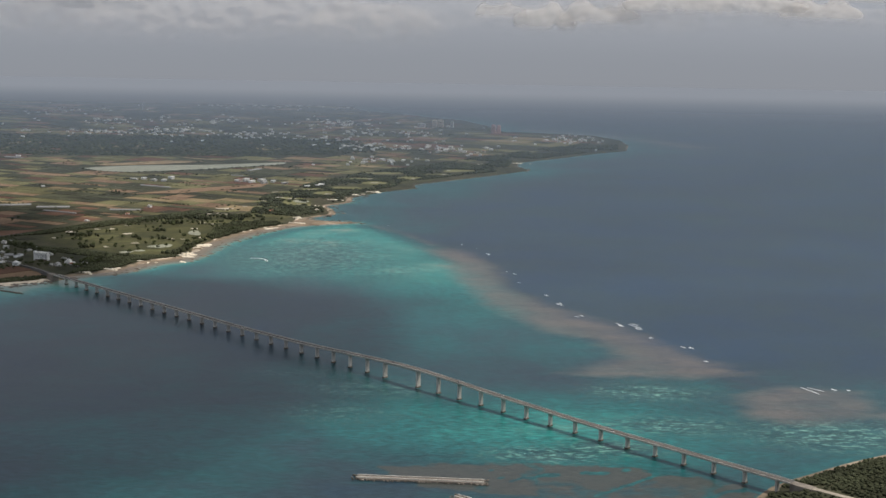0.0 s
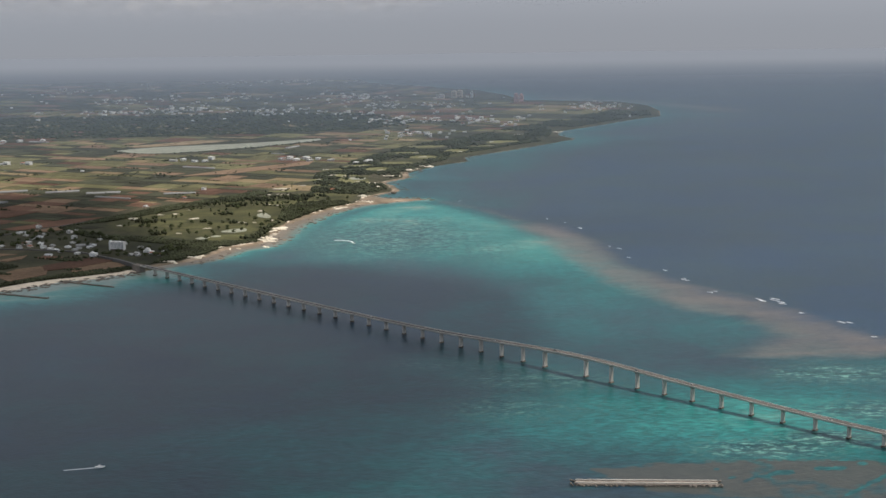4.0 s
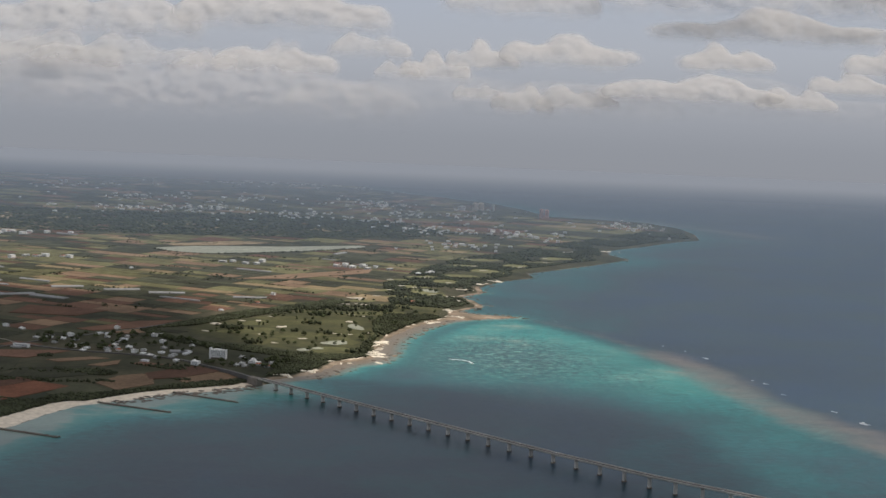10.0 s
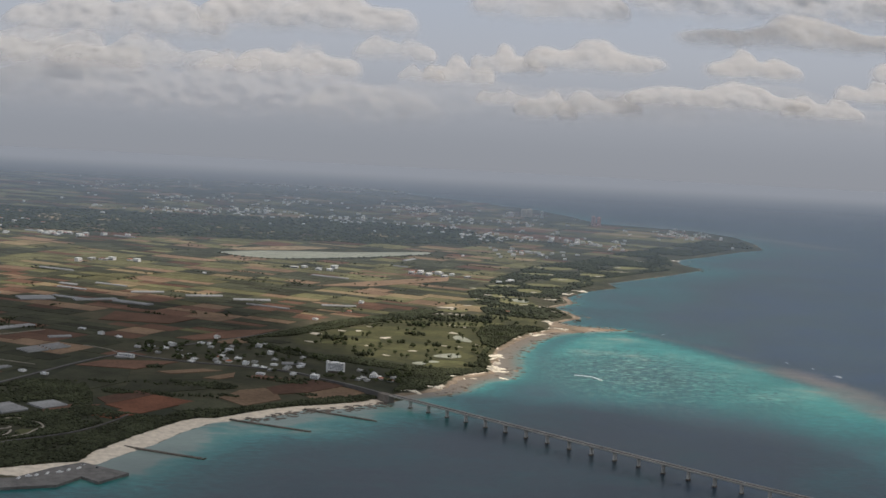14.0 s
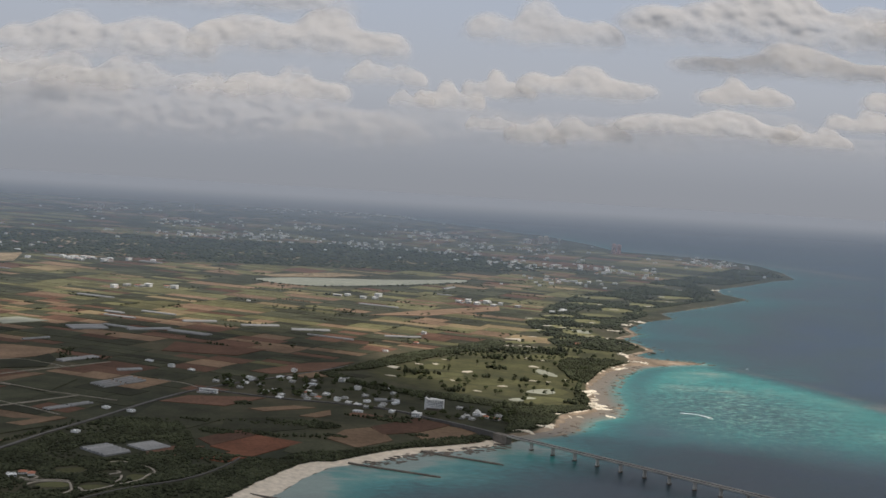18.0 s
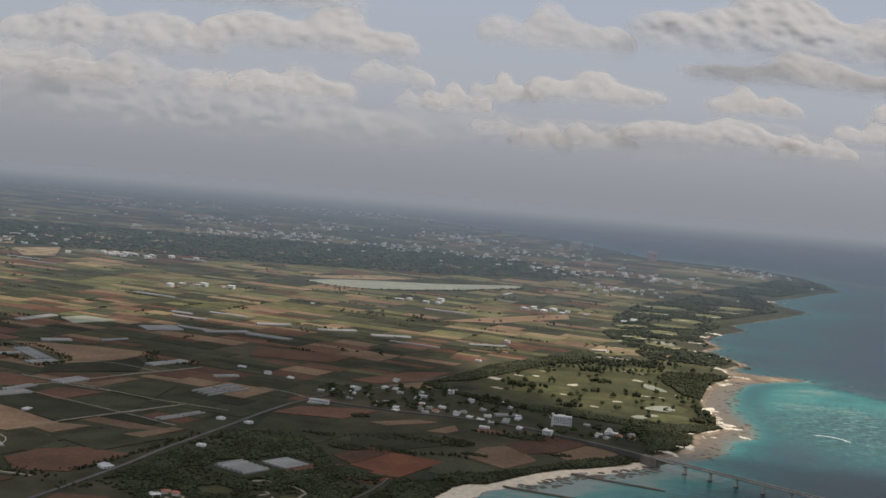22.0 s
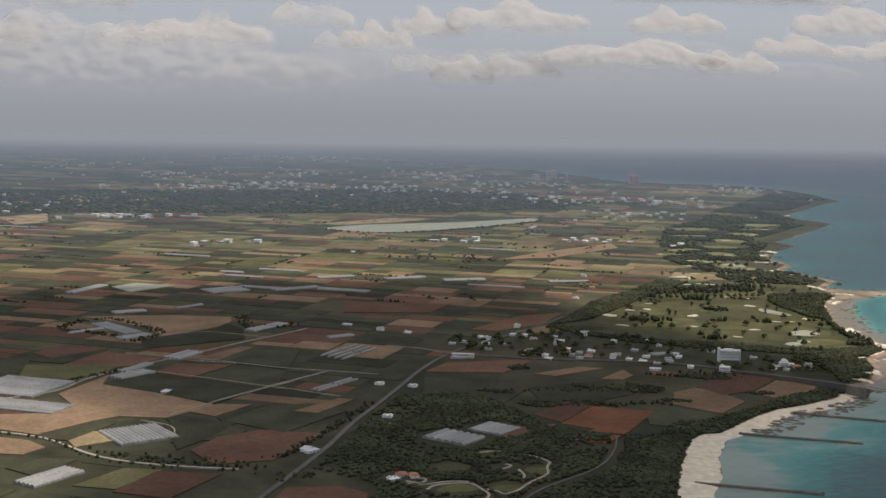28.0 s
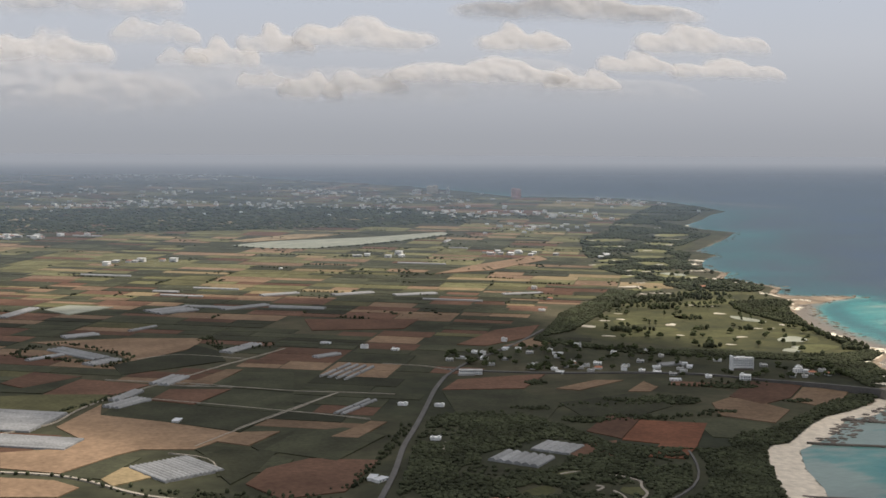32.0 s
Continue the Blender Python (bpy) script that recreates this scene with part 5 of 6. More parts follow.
while n_made < 110:
    x, y = prng.uniform(-640, -90), prng.uniform(2220, 2570)
    if depth_in(VILLAGE, np.array([x]), np.array([y]))[0] > 4 and reach(ROADS[2][2], np.array([x]), np.array([y]))[0] > 9 and math.hypot(x + 232, y - 2312) > 40:
        copy_thing(trees[prng.choice((0, 2, 2, 4))], at(x, y, LOW, prng.uniform(0, 360)))
        n_made += 1


# ---- buildings ----
def windows(parent, face, y, x0, x1, z0, count, w, h, rows=1, rise=3.2):
    """Recessed dark windows, each a part, on a wall that looks along -y or +y."""
    me = None
    for r in range(rows):
        for i in range(count):
            x = x0 + (x1 - x0) * (i + 0.5) / count
            if me is None:
                me = Builder().box(-w / 2, -0.12, 0, w / 2, 0.12, h).mesh("window", DARK)
            ob = part("window", me, DARK, parent)
            ob.location = (x * S, y * S, (z0 + r * rise) * S)


def make_house(w, d, storeys, walls, roof, label, place, tank=True, hip=False, detail=True):
    h = 3.1 * storeys
    t = thing("house", label, "house", "village houses", place)
    part("wall", Builder().box(-w / 2, -d / 2, -0.5, w / 2, d / 2, h), walls, t)
    if hip:
        e = 0.8
        v = [(-w / 2 - e, -d / 2 - e, h), (w / 2 + e, -d / 2 - e, h), (w / 2 + e, d / 2 + e, h), (-w / 2 - e, d / 2 + e, h), (-w / 4, 0, h + 2.4), (w / 4, 0, h + 2.4)]
        part("roof", Builder().add(v, [(0, 1, 5, 4), (1, 2, 5), (2, 3, 4, 5), (3, 0, 4), (3, 2, 1, 0)]), roof, t, "hipped tile roof")
    else:
        part("roof", Builder().box(-w / 2 - 0.6, -d / 2 - 0.6, h, w / 2 + 0.6, d / 2 + 0.6, h + 0.35), roof, t, "flat concrete roof slab")
        part("parapet", Builder().box(-w / 2 - 0.4, d / 2 - 0.1, h + 0.35, w / 2 + 0.4, d / 2 + 0.2, h + 1.1), walls, t)
    if detail:
        windows(t, 0, -d / 2 - 0.05, -w / 2 + 0.8, w / 2 - 0.8, 1.0, 3, 1.7, 1.4, storeys)
        part("door", Builder().box(w / 2 - 2.0, -d / 2 - 0.16, -0.3, w / 2 - 0.9, -d / 2 - 0.02, 2.1), DARK, t)
    if tank and not hip:
        part("stair_head", Builder().box(-w / 2 + 0.6, 0.2, h + 0.35, -w / 2 + 3.6, 3.2, h + 2.7), walls, t)
        part("water_tank", Builder().cyl(w / 4, d / 6, h + 0.35, h + 2.3, 1.0, 0.95, 10), STEEL, t, "round steel water tank")
    return t


HOUSE_ROT = -24.0
SMALLER = Matrix.Diagonal((0.84, 0.84, 0.84, 1))
protos = [
    make_house(13, 10, 1, WHITE, WHITE, "white single-storey concrete house with a flat roof", at(-568, 2459, LOW, HOUSE_ROT) @ SMALLER),
    make_house(13, 10, 2, WHITE, GREY_WALL, "white two-storey concrete house with a roof tank", at(-495, 2605, LOW, HOUSE_ROT + 90) @ SMALLER),
    make_house(12, 9, 1, GREY_WALL, GREY_WALL, "weathered grey concrete bungalow", at(-539, 2449, LOW, HOUSE_ROT) @ SMALLER),
    make_house(12, 10, 1, WHITE, ROOF_RED, "low house with white walls and a red tile roof", at(-455, 2394, LOW, HOUSE_ROT + 90) @ SMALLER, hip=True),
    make_house(18, 9, 1, WHITE, STEEL, "long low white shed with a pale roof", at(-358, 2257, LOW, HOUSE_ROT + 10) @ SMALLER, tank=False),
]
HOMES = [(-598, 2473, 4), (-400, 2530, 1), (-494, 2337, 0), (-419, 2391, 0), (-368, 2460, 1), (-397, 2344, 1), (-377, 2328, 0), (-361, 2313, 0), (-321, 2314, 2), (-188, 2253, 2), (-149, 2269, 3), (-330, 2923, 0), (-247, 3232, 1), (-265, 3072, 3), (-747, 2179, 0), (-748, 2002, 0), (-705, 2164, 0), (-774, 2632, 4), (-722, 2582, 1), (-680, 2555, 0)]
HOMES += [(-1016, 2141, 4), (-723, 3686, 0), (-843, 1861, 4), (-440, 2380, 2), (-470, 2377, 2), (-430, 2358, 3), (-455, 2363, 2), (-510, 2401, 2), (-300, 2367, 4), (-345, 2295, 2), (-385, 2367, 2), (-172, 2248, 2), (-180, 2268, 2), (-132, 2256, 3), (-620, 2458, 2)]
for x, y, k in HOMES:
    copy_thing(protos[k], at(x, y, LOW, HOUSE_ROT + prng.choice((0, 90, 180)) + prng.uniform(-9, 9)))

n_made = 0
while n_made < 24:
    x, y = prng.uniform(-640, -90), prng.uniform(2230, 2570)
    q = (np.array([x]), np.array([y]))
    if depth_in(VILLAGE, *q)[0] > 10 and reach(ROADS[2][2], *q)[0] > 14 and math.hypot(x + 232, y - 2312) > 46 and math.hypot(x + 616, y - 2354) > 45 and all(math.hypot(x - a, y - c) > 17 for a, c, _ in HOMES):
        HOMES.append((x, y, 0))
        copy_thing(protos[prng.choice((0, 0, 1, 2, 2, 4))], at(x, y, LOW, HOUSE_ROT + prng.choice((0, 90, 180)) + prng.uniform(-9, 9)))
        n_made += 1

# school
school = thing("school", "long white two-storey school building with rows of windows", "school", place=at(-616, 2354, LOW, -14))
part("wall", Builder().box(-24, -5, -0.5, 24, 5, 7.2), WHITE, school)
part("roof", Builder().box(-24.6, -5.6, 7.2, 24.6, 5.6, 7.6), GREY_WALL, school, "grey flat roof")
school.scale = (0.66, 0.8, 0.85)
windows(school, 0, -5.05, -23, 23, 1.2, 12, 2.2, 1.5, 2)
part("porch", Builder().box(-26, -14, -0.4, 8, -8, 3.2), GREY_WALL, school, "low grey annex")

# hotel by the bridge
hotel = thing("hotel", "white seven-storey hotel with rows of recessed balconies", "hotel", place=at(-232, 2316, LOW, -9))
part("wall", Builder().box(-17, -5.5, -0.5, 18, 6.5, 22), WHITE, hotel)
part("stair_tower", Builder().box(-21, -7, -0.5, -17.02, 5, 25.5), WHITE, hotel, "taller white stair tower")
part("end_wall", Builder().box(18.02, -7.4, -0.5, 18.6, 6.5, 23), WHITE, hotel)
part("podium", Builder().box(-16.5, -8, -0.5, 17.5, -5.52, 3.6), ROCK, hotel, "dark brown podium")
part("roof_house", Builder().box(-10, -2, 22.02, 6, 4, 24), WHITE, hotel)
for i in range(5):
    z = 6.2 + 3.2 * i
    part("balcony", Builder().box(-16.9, -6.6, z, 17.9, -5.53, z + 1.6), WHITE, hotel)
    for j in range(9):
        x = -15 + j * 3.85
        part("window", Builder().box(x - 1.3, -5.66, z + 1.65, x + 1.3, -5.5, z + 2.75), DARK, hotel)

hotel.scale = (0.80, 0.85, 0.77)

annex = thing("house", "white two-storey guest house in front of the hotel", "house", "village houses", at(-262, 2246, LOW, -20))
part("wall", Builder().box(-9, -6, -0.5, 9, 6, 8.5), WHITE, annex)
part("roof", Builder().box(-9.5, -6.5, 8.5, 9.5, 6.5, 8.9), WHITE, annex)
part("stair_head", Builder().box(-7, 0, 8.9, -2, 5, 11.5), WHITE, annex)
windows(annex, 0, -6.05, -8, 8, 1.2, 4, 2.4, 1.6, 2, 3.8)

villa = thing("house", "stepped white villa of four cubic blocks among trees", "house", "village houses", at(-159, 2283, LOW, -12))
for name, box in (("wall", (-14, -7, -0.5, 4, 6, 7)), ("upper_floor", (-10, -4, 7.02, 2, 6, 11)), ("wing", (4.02, -5, -0.5, 15, 5, 5)), ("roof_house", (-8, 0, 11.02, -2, 5, 13.5))):
    part(name, Builder().box(*box), WHITE, villa)
windows(villa, 0, -7.05, -13, 3, 1.2, 4, 2.2, 1.6, 2, 3.3)
windows(villa, 0, -5.05, 5, 14, 1.2, 3, 1.8, 1.5, 1)

villa.scale, annex.scale = (0.72, 0.72, 0.72), (0.8, 0.8, 0.8)
club = thing("clubhouse", "low golf clubhouse with a red tile roof", "clubhouse", place=at(116, 3193, LOW, -20))
part("wall", Builder().box(-14, -8, -0.5, 14, 8, 4.5), WHITE, club)
part("roof", Builder().add([(-16, -10, 4.5), (16, -10, 4.5), (16, 10, 4.5), (-16, 10, 4.5), (-8, 0, 8.5), (8, 0, 8.5)], [(0, 1, 5, 4), (1, 2, 5), (2, 3, 4, 5), (3, 0, 4), (3, 2, 1, 0)]), ROOF_RED, club)
club.scale = (0.6, 0.6, 0.7)
windows(club, 0, -8.05, -13, 13, 1.0, 6, 2.4, 1.8)


def tower_block(name, label, x, y, z, rz, w, d, h, mat, floors, bays, group=""):
    t = thing(name, label, "hotel", group, at(x, y, z, rz))
    part("wall", Builder().box(-w / 2, -d / 2, -2, w / 2, d / 2, h), mat, t)
    part("roof", Builder().box(-w / 2 - 0.6, -d / 2 - 0.6, h, w / 2 + 0.6, d / 2 + 0.6, h + 1.2), mat, t)
    part("plant_room", Builder().box(-w / 5, -d / 5, h + 1.2, w / 5, d / 5, h + 5), mat, t)
    windows(t, 0, -d / 2 - 0.05, -w / 2 + 1, w / 2 - 1, 3, bays, (w - 2) / bays * 0.6, h / floors * 0.5, floors, (h - 2) / floors)
    return t


tower_block("hotel", "pink high-rise seaside hotel, one of a pair", 706, 6555, 3, -8, 22, 16, 44, PINK, 10, 4, "pink hotel towers")
tower_block("hotel", "pink high-rise seaside hotel with a lower roof", 734, 6572, 3, -8, 20, 16, 40, PINK, 9, 4, "pink hotel towers")
tower_block("hotel", "broad tan resort hotel on the distant shore", 372, 6885, 10, -6, 26, 18, 34, TAN, 8, 5, "tan resort hotels")
tower_block("hotel", "broad tan resort hotel on the distant shore", 404, 6905, 10, -6, 28, 18, 36, TAN, 8, 5, "tan resort hotels")
tower_block("hotel", "white mid-rise resort hotel on the distant shore", 300, 6850, 10, -6, 40, 16, 18, WHITE, 4, 7, "tan resort hotels")
tower_block("hotel", "tall slim white resort tower by the sea", 470, 6900, 8, -6, 14, 12, 30, WHITE, 7, 3, "tan resort hotels")
dome = thing("water_tower", "white domed observatory tower on the ridge", "tower", place=at(-610, 8781, float(ground_height(np.array([-610.0]), np.array([8781.0]))[0])))
part("shaft", Builder().cyl(0, 0, -1, 18, 7, 6, 12), WHITE, dome)
part("dome", lumps("dome", [(0, 0, 19)], [(9, 9, 7)], ICO2, WHITE, 0, True, False), WHITE, dome)
mast = thing("radio_mast", "tall thin pale radio mast on the plain", "mast", place=at(-1634, 8083, float(ground_height(np.array([-1634.0]), np.array([8083.0]))[0])))
part("pole", Builder().cyl(0, 0, -1, 46, 2.6, 1.2, 6), STEEL, mast)
for z in (30, 38):
    part("platform", Builder().cyl(0, 0, z, z + 1.5, 4.5, 4.5, 8), STEEL, mast)

# distant houses
far_protos = []
for k, (w, d, h, mat, label) in enumerate(((16, 12, 6, WHITE, "small white house in a distant village"), (24, 12, 5, GREY_WALL, "grey farm building in a distant village"), (18, 14, 9, WHITE, "white apartment house in a distant village"), (16, 12, 5, ROOF_RED, "low house with a reddish roof in a distant village"))):
    px, py = ((-1462, 4612), (-1330, 4660), (-1264, 6075), (-71, 3989))[k]
    t = thing("house", label, "house", "distant houses", at(px, py, float(ground_height(np.array([px + 0.0]), np.array([py + 0.0]))[0]), -20))
    part("wall", Builder().box(-w / 2, -d / 2, -1, w / 2, d / 2, h), WHITE if mat is ROOF_RED else mat, t)
    part("roof", Builder().box(-w / 2 - 0.8, -d / 2 - 0.8, h, w / 2 + 0.8, d / 2 + 0.8, h + 0.6), mat, t)
    part("window", Builder().box(-w / 2 + 2, -d / 2 - 0.1, 1.2, w / 2 - 2, -d / 2 + 0.1, 2.8), DARK, t)
    far_protos.append(t)
TOWNS = [(-1400, 4630, 130, 60, 14), (-1264, 6075, 200, 140, 16), (-1007, 6293, 220, 160, 18), (-1021, 8724, 400, 300, 12), (-746, 8500, 300, 250, 12), (-150, 6920, 170, 200, 34), (158, 5474, 200, 150, 14), (420, 5480, 220, 180, 16), (-220, 5921, 260, 120, 8), (248, 4817, 130, 90, 6), (-60, 3950, 110, 60, 14), (-1066, 3875, 120, 50, 7)]
TOWNS += [(1100, 6150, 90, 180, 12), (-864, 6898, 260, 200, 12), (-1387, 6945, 260, 200, 12), (-2034, 7920, 300, 300, 8), (-600, 6083, 250, 150, 8), (-409, 3961, 100, 60, 5), (530, 5344, 160, 160, 8), (150, 3900, 60, 50, 3), (100, 6400, 250, 200, 14), (-2600, 6000, 500, 500, 12), (-1900, 5000, 300, 250, 8)]
for cx, cy, sx, sy, n in TOWNS:
    for _ in range(n):
        x, y = prng.gauss(cx, sx * 0.5), prng.gauss(cy, sy * 0.5)
        if depth_in(LAND, np.array([x]), np.array([y]))[0] > 25 and depth_in(LAKE_SHORE, np.array([x]), np.array([y]))[0] < -15:
            z = float(ground_height(np.array([x]), np.array([y]))[0])
            copy_thing(far_protos[prng.choice((0, 0, 0, 1, 2, 3))], at(x, y, z, prng.choice((-24, 66)) + prng.uniform(-10, 10)))


b = Builder()
for _ in range(480):
    cx, cy, sx, sy, n = prng.choice(TOWNS + [(-900, 7500, 1600, 1600, 0), (-300, 6500, 900, 900, 0), (200, 5900, 700, 700, 0)])
    x, y = prng.gauss(cx, sx * 0.8), prng.gauss(cy, sy * 0.9)
    q = (np.array([x]), np.array([y]))
    if y < 4500 or depth_in(LAND, *q)[0] < 30:
        continue
    z = float(ground_height(*q)[0])
    w, d, h = prng.uniform(8, 22), prng.uniform(8, 14), prng.uniform(3, 8)
    b.prism([(x - w / 2, y - d / 2), (x + w / 2, y - d / 2 - w * 0.2), (x + w / 2, y + d / 2 - w * 0.2), (x - w / 2, y + d / 2)], z - 1, z + h, 0.03)
solo("distant_houses", b, WHITE, "scattered small white houses on the distant plain", "houses", kind="stuff")


# ---- greenhouses ----
def greenhouse(x, y, rz, length, width, spans, label="ribbed greenhouse under pale plastic film", flat=False):
    t = thing("greenhouse", label, "greenhouse", "greenhouses on the fields", at(x, y, LOW, rz))
    step = width / spans
    for i in range(spans):
        b = Builder()
        x0 = -width / 2 + i * step
        b.vault(x0 + 0.15, -length / 2, x0 + step - 0.15, length / 2, -0.3, 2.2, 0.6 if flat else min(2.0, step * 0.3), 4)
        part("roof_span", b, FILM, t)
    part("door", Builder().box(-1.2, -length / 2 - 0.12, -0.2, 1.2, -length / 2 - 0.01, 2.0), GREY_WALL, t)
    return t


UD, VD = math.degrees(math.atan2(-0.405, 0.915)), math.degrees(math.atan2(0.915, 0.405))
# the spans run along y before the turn, so a house lying along a bearing turns by that bearing less 90
def row(x, y, bearing, length, width, spans):
    greenhouse(x, y, bearing - 90, length, width, spans)


row(-1202, 2180, UD, 100, 92, 16)
row(-1172, 2071, UD, 104, 46, 10)
row(-1024, 1931, -61, 68, 66, 13)
row(-1071, 2247, 48, 58, 26, 4)
row(-1072, 2292, 62, 62, 16, 2)
row(-1017, 2380, 60, 60, 28, 4)
row(-1140, 2604, -54, 118, 30, 4)
row(-1105, 2530, 42, 54, 24, 3)
row(-1186, 2583, 40, 60, 12, 1)
row(-995, 3032, 30, 80, 60, 4)
row(-861, 3053, 30, 100, 22, 2)
row(-905, 2612, 52, 84, 22, 3)
row(-778, 3225, 20, 80, 22, 2)
row(-634, 3210, 20, 90, 22, 2)
row(-1144, 2772, 26, 56, 24, 2)
row(-1047, 2828, 46, 60, 10, 1)
row(-1089, 1772, 52, 62, 30, 5)
row(-788, 2526, 30, 44, 14, 2)
for i in range(4):
    for side in (-1, 1):
        row(-793 + 9.4 * i + 14 * side, 2411 - 9 * i + 22 * side, 57.5, 46, 5.2, 1)
for i in range(2):
    for side in (-1, 1):
        row(-809 + 7.5 * i + 13.5 * side, 2178 - 4.5 * i + 17.5 * side, 52, 41, 5.0, 1)
row(-682, 1902, 48, 42, 56, 6)
row(-512, 3181, 10, 90, 22, 3)
row(-296, 3155, 6, 84, 16, 2)
row(-318, 2368, 10, 34, 14, 2)
greenhouse(-631, 1939, 48 - 90, 42, 44, 5, "flat-topped grey shade house", True)
made = 0
while made < 32:
    x, y = prng.uniform(-2300, -150), prng.uniform(2880, 4700)
    p = (np.array([x]), np.array([y]))
    if depth_in(LAND, *p)[0] > 120 and all(depth_in(q, *p)[0] < -60 for q in (GOLF, LAKE_SHORE, DARKWOOD, NORTH)) and math.hypot(x + 1100, y - 3060) > 130 and reach(ROADS[0][2], *p)[0] > 50:
        greenhouse(x, y, (UD if prng.random() < 0.75 else VD) - 90, prng.uniform(50, 120), *prng.choice(((6, 1), (9, 1), (14, 2), (22, 3))))
        made += 1


# ---- shore works ----
def stone_mesh(name, k, material):
    q = np.random.default_rng(k)
    v = ICO1[0] * q.uniform(0.75, 1.2, (len(ICO1[0]), 1)) * (1, 1, 0.75)
    me = bpy.data.meshes.new(name)
    me.from_pydata((v * S).tolist(), [], ICO1[1].tolist())
    me.materials.append(material)
    return me


STONES = [stone_mesh("stone", k, ROCK) for k in range(3)]
BLOCKS = [stone_mesh("armour_block", 10 + k, ARMOUR_M) for k in range(3)]


def groyne(p, q, label):
    p, q = np.array(p, float), np.array(q, float)
    d = (q - p) / np.linalg.norm(q - p)
    n = np.array([-d[1], d[0]])
    size = float(np.linalg.norm(q - p))
    t = thing("groyne", label, "groyne", "groynes on the beach", at(*p, 0, math.degrees(math.atan2(d[1], d[0]))))
    sec = [(-4.2, -3), (-2.2, 1.6), (2.2, 1.6), (4.2, -3)]
    v = [(s, a * k, z if z < 0 else z * e) for s, k, e in ((-6, 0.6, 1.6), (8, 0.9, 1.2), (size - 8, 1, 0.9), (size, 0.6, 0.5)) for a, z in sec]
    f = [(4 * i + j, 4 * i + (j + 1) % 4, 4 * i + 4 + (j + 1) % 4, 4 * i + 4 + j) for i in range(3) for j in range(4)]
    part("core", Builder().add(v, f + [(3, 2, 1, 0), (12, 13, 14, 15)]), ROCK, t)
    for _ in range(34):
        ob = part("stone", prng.choice(STONES), ROCK, t)
        r = prng.uniform(0.9, 2.0)
        ob.location = (prng.uniform(0, size) * S, prng.choice((-1, 1)) * prng.uniform(1.6, 3.4) * S, prng.uniform(0.2, 1.0) * S)
        ob.scale = (r, r, r)
    return t


groyne((-249, 2008), (-139, 1957), "dark rubble groyne running out from the beach beside the bridge")
groyne((-349, 1914), (-229, 1868), "dark rubble groyne running out from the sandy bay")
groyne((-458, 1727), (-349, 1687), "dark rubble groyne at the wide sand beach")


def breakwater(p, q, width, label, blocks):
    p, q = np.array(p, float), np.array(q, float)
    size = float(np.linalg.norm(q - p))
    t = thing("breakwater", label, "breakwater", "breakwaters off the islet", at(*p, 0, math.degrees(math.atan2(*(q - p)[::-1]))))
    part("core", Builder().prism([(0, -width / 2), (size, -width / 2), (size + 3, 0), (size, width / 2), (0, width / 2), (-3, 0)], -4, 2.0, 0.06), ARMOUR_M, t)
    part("crest_wall", Builder().box(2, -width * 0.3, 2.0, size - 2, -width * 0.3 + 1.1, 3.1), CONCRETE, t, "low concrete crest wall")
    part("crest_wall", Builder().box(2, width * 0.3 - 1.1, 2.0, size - 2, width * 0.3, 3.1), CONCRETE, t, "low concrete crest wall")
    for _ in range(blocks):
        ob = part("armour_block", prng.choice(BLOCKS), ARMOUR_M, t)
        a = prng.uniform(-3, size + 3)
        c = prng.choice((-1, 1)) * prng.uniform(width * 0.16, width * 0.56)
        r = prng.uniform(1.0, 1.7)
        ob.location = (a * S, c * S, (2.3 - abs(c) / width * 3.2 + prng.uniform(-0.3, 0.3)) * S)
        ob.scale, ob.rotation_euler = (r, r, r), (prng.uniform(0, 3), prng.uniform(0, 3), 0)
    return t


breakwater((613, 970), (761, 966), 15, "detached breakwater of piled concrete blocks in the lagoon", 290)
breakwater((728, 918), (812, 858), 12, "harbour breakwater of concrete blocks with a crest wall", 170)
breakwater((684, 872), (706, 845), 10, "short breakwater of concrete blocks by the harbour mouth", 50)
solo("quay", Builder().prism([(-620, 1530), (-551, 1548), (-522, 1598), (-493, 1632), (-425, 1594), (-450, 1548), (-476, 1568), (-494, 1527), (-560, 1500)], -3, 3.4), surface("quay_concrete", (0.15, 0.14, 0.125), 0.9, 12, 1.5, 0.3), "dark grey concrete quay at the end of the beach", "quay", kind="structure")


def make_boat(place, label, n=8.0):
    t = thing("boat", label, "boat", "small boats", place)
    part("hull", Builder().prism([(-n / 2, -n * 0.16), (n * 0.2, -n * 0.17), (n / 2, 0), (n * 0.2, n * 0.17), (-n / 2, n * 0.16)], -0.3, n * 0.14, -0.08), WHITE, t)
    part("cabin", Builder().box(-n * 0.2, -n * 0.09, n * 0.14, n * 0.12, n * 0.09, n * 0.28), WHITE, t)
    part("window", Builder().box(n * 0.12, -n * 0.07, n * 0.18, n * 0.135, n * 0.07, n * 0.25), DARK, t)
    return t


boat0 = make_boat(at(-506, 1580, 3.4, 30), "small white boat laid up on the quay")
for x, y in ((-518, 1572), (-528, 1562), (-498, 1592), (-536, 1556), (-488, 1602), (-544, 1545)):
    copy_thing(boat0, at(x, y, 3.4, prng.uniform(0, 90)))
make_boat(at(250, 2386, 0.1, -60), "small white motorboat turning on the lagoon", 9)
make_boat(at(107, 1022, 0.1, 12), "small white motorboat crossing the open lagoon", 10)
solo("wake", ribbon(smooth_line([(70, 1013), (85, 1017), (102, 1021)], 6), 1.6, 0.2, 0.3), FOAM, "thin white wake behind the motorboat", "wake", kind="stuff")
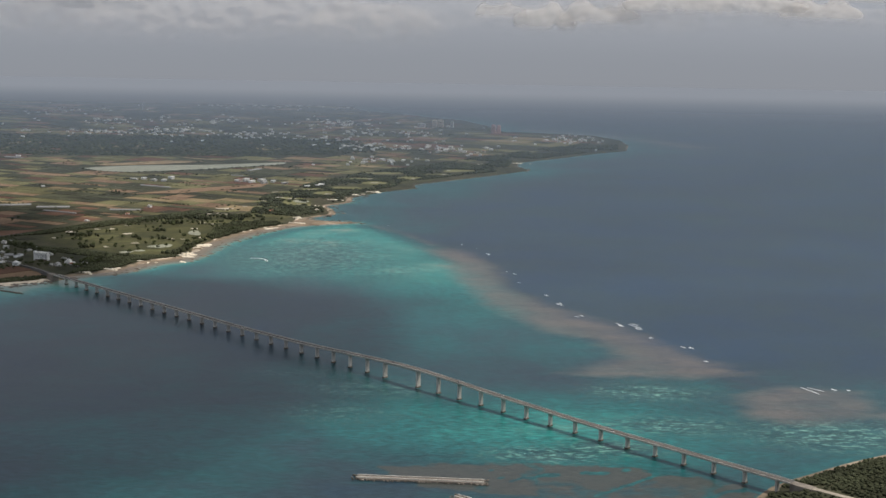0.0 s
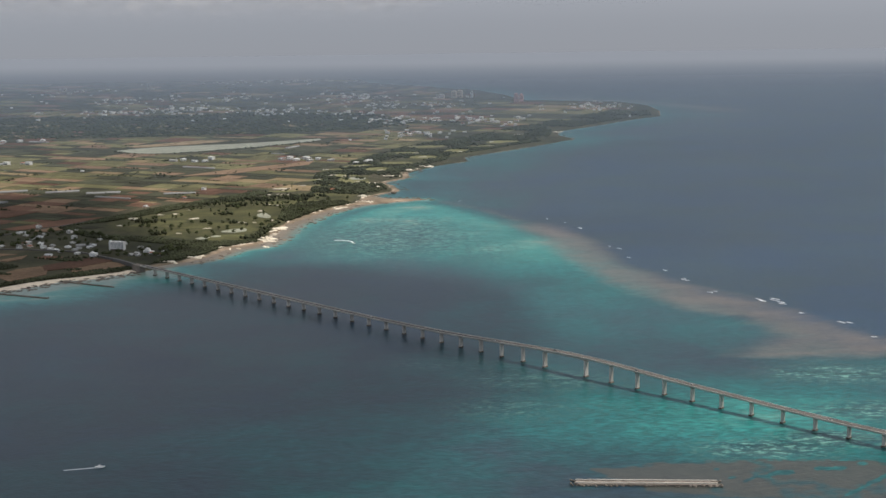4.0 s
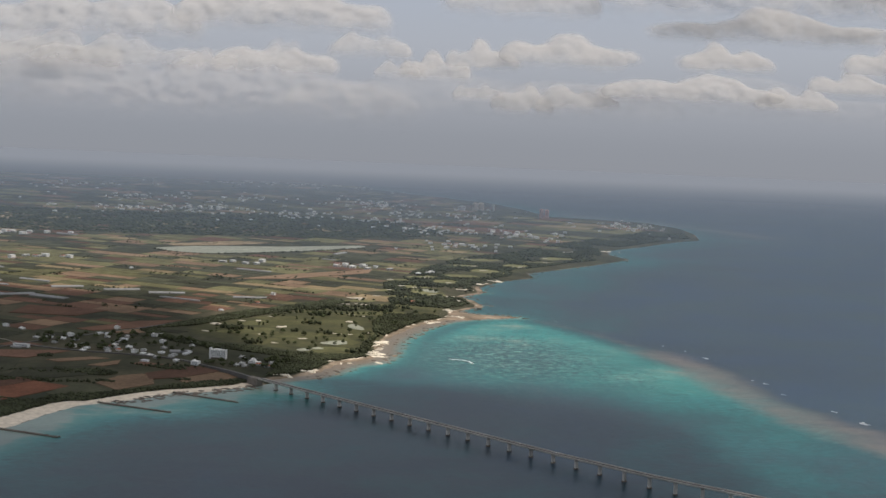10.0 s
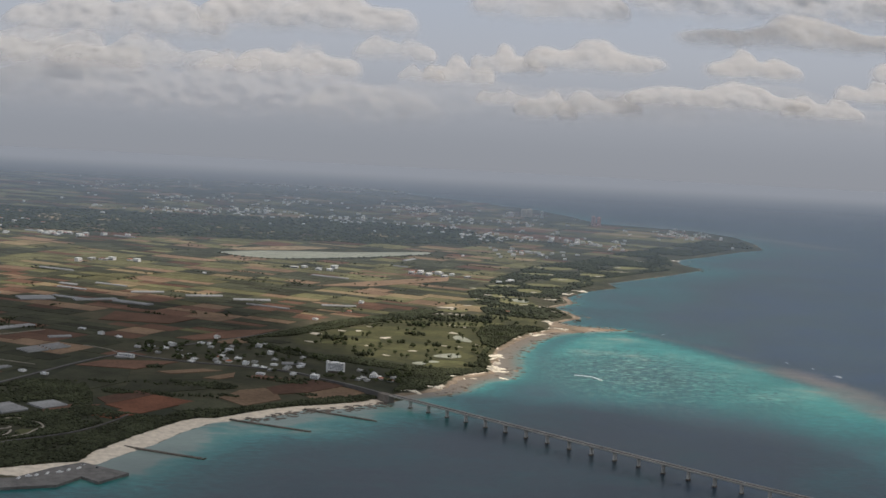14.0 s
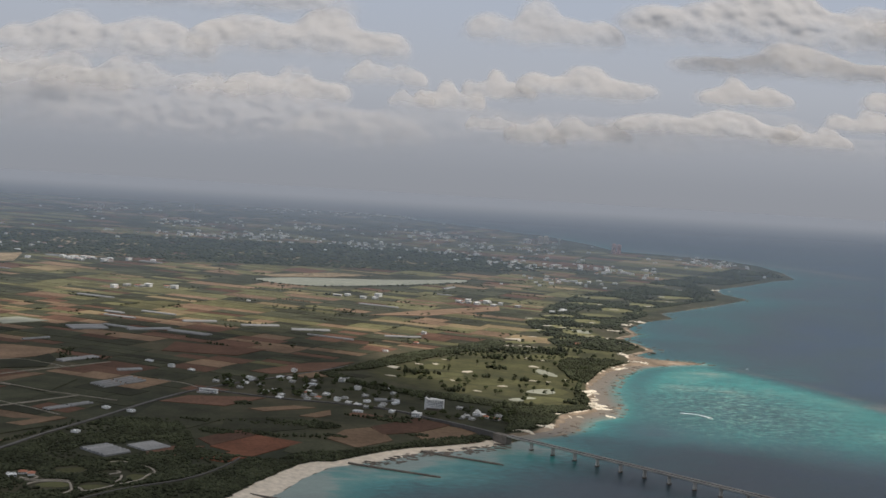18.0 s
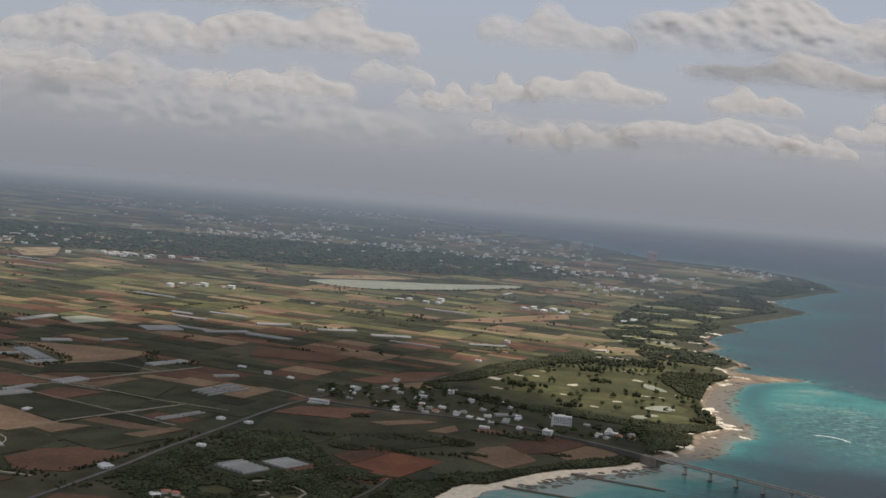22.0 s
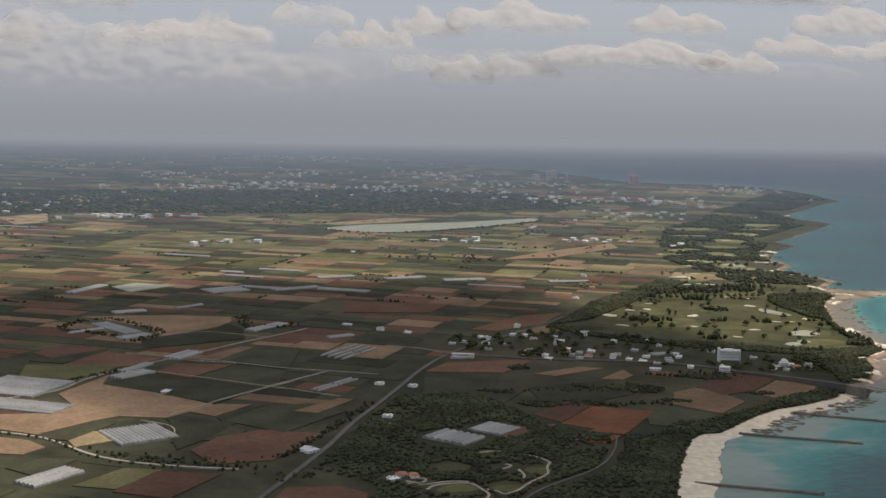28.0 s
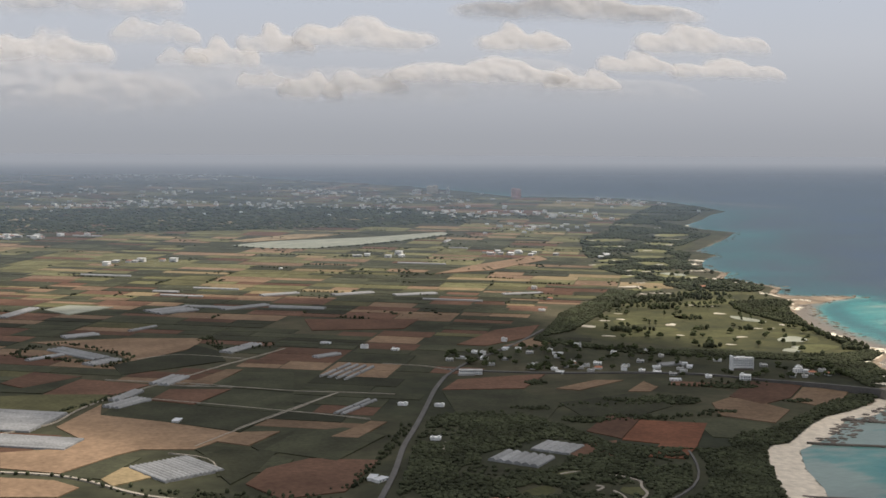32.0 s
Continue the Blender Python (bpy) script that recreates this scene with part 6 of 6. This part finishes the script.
wake_pts = smooth_line([(205, 2425), (222, 2424), (238, 2416), (246, 2404), (250, 2389)], 5)
solo("wake", ribbon(wake_pts, 3.4, 0.25, 0.3), FOAM, "curved white wake behind the motorboat", "wake", kind="stuff")


def make_car(place, mat, label):
    t = thing("car", label, "car", "cars on road and quay", place)
    part("body", Builder().box(-2.1, -0.85, 0.35, 2.1, 0.85, 0.95), mat, t)
    part("cabin", Builder().prism([(-1.7, -0.75), (0.9, -0.75), (0.9, 0.75), (-1.7, 0.75)], 0.95, 1.5, 0.15), DARK, t)
    for x in (-1.3, 1.3):
        for y in (-0.8, 0.8):
            part("wheel", Builder().box(x - 0.32, y - 0.1, 0, x + 0.32, y + 0.1, 0.62), DARK, t)
    return t


car_w = make_car(at(-488, 1618, 3.4, 20), WHITE, "small white car parked on the quay")
CAR_D = surface("dark_car_paint", (0.04, 0.045, 0.05), 0.3, 5, 1, 0.1, spec=0.5)
car_d = make_car(at(-468, 1608, 3.4, 70), CAR_D, "dark car parked on the quay")
for s, t, c in ((905, -2, car_w), (948, -2, car_d), (1012, 2, car_d), (1150, -2, car_d), (1230, 2, car_w), (640, 2, car_w), (420, -2, car_d), (1420, -2, car_w)):
    m = on_bridge(s, t, deck_z(s) + 0.06)
    tagged(copy_thing(c, at(*m, math.degrees(math.atan2(ALONG[1], ALONG[0])))), "white car driving on the bridge" if c is car_w else "dark car driving on the bridge")

# rocks along the shore, surf on the reef
rx, ry, rr = [], [], []
for line, n, lo, hi in ((WEST_COAST[9:], 150, -22, 8), (GOLF_COAST[:13], 110, -12, 26), (GOLF_COAST[12:], 150, -24, 12), (FAR_COAST[:8], 120, -26, 14)):
    pts = smooth_line(line, 6)
    for _ in range(n):
        i = prng.randrange(len(pts) - 1)
        d = pts[i + 1] - pts[i]
        q = pts[i] + np.array([d[1], -d[0]]) / np.linalg.norm(d) * prng.uniform(lo, hi) * -1
        rx.append(q[0]), ry.append(q[1]), rr.append(prng.uniform(1.2, 4.2))
rr = np.array(rr)
zz = np.maximum(ground_height(np.array(rx), np.array(ry)), 0)
me = lumps("shore_rocks", np.c_[rx, ry, zz + 0.1], np.c_[rr * 1.5, rr, np.minimum(rr * 0.28, 1.5)], ICO1, ROCK, 0.25, False)
tagged(new("shore_rocks", me), "low dark reef rocks scattered along the waterline", "rocks", kind="stuff")
solo("rock_stack", Builder().prism(blob(285, 3140, 7, 4, 0, 0.3, 10, 3), -2, 4, 0.35), ROCK, "small dark rock standing in the sea", "rock")
k = 0
for x, y, length in ((877, 1981, 26), (990, 1811, 34), (1012, 1790, 22), (1020, 1726, 16), (1077, 1651, 34), (1100, 1566, 14), (1227, 1412, 44), (1250, 1408, 20), (1274, 1405, 12), (856, 2068, 18), (880, 2000, 14), (916, 1886, 22), (1001, 1822, 26), (1027, 1725, 14), (671, 2685, 14), (704, 2630, 12), (737, 2558, 24), (794, 2303, 18), (780, 2330, 10), (460, 2993, 10), (810, 2200, 12)):
    for j in range(2 if length > 20 else 1):
        a = math.radians(-52 + prng.uniform(-16, 16))
        b = Builder().prism(blob(x + prng.uniform(-8, 8), y + prng.uniform(-8, 8), length * prng.uniform(0.2, 0.42), prng.uniform(0.8, 1.7), a, 0.5, 12, 400 + k), -0.3, 0.45, 0.1)
        solo("surf", b, FOAM, "white surf breaking on the reef edge", "surf", "breakers on the reef", "stuff")
        k += 1

# garden paths and lawns in the coastal wood
for line in GARDEN:
    solo("garden_path", ribbon(smooth_line(line, 6), 2.6, LOW + 0.9, 1.0), TRACK, "pale winding garden path", "path", "garden paths", "structure")
for k, (x, y, rx_, ry_) in enumerate(((-699, 1789, 22, 10), (-700, 1716, 22, 12), (-650, 1715, 16, 12), (-612, 1772, 12, 16), (-652, 1845, 14, 6))):
    solo("lawn", Builder().prism(blob(x, y, rx_, ry_, 0.5, 0.3, seed=500 + k), LOW - 0.3, LOW + 0.2), GREEN, "green garden lawn in the wood", "lawn", "garden lawns", "structure")
copy_thing(protos[3], at(-750, 1762, LOW, 10))
copy_thing(protos[3], at(-738, 1757, LOW, 100))
copy_thing(protos[0], at(-759, 1746, LOW, 30))
copy_thing(protos[4], at(-837, 1853, LOW, 40))
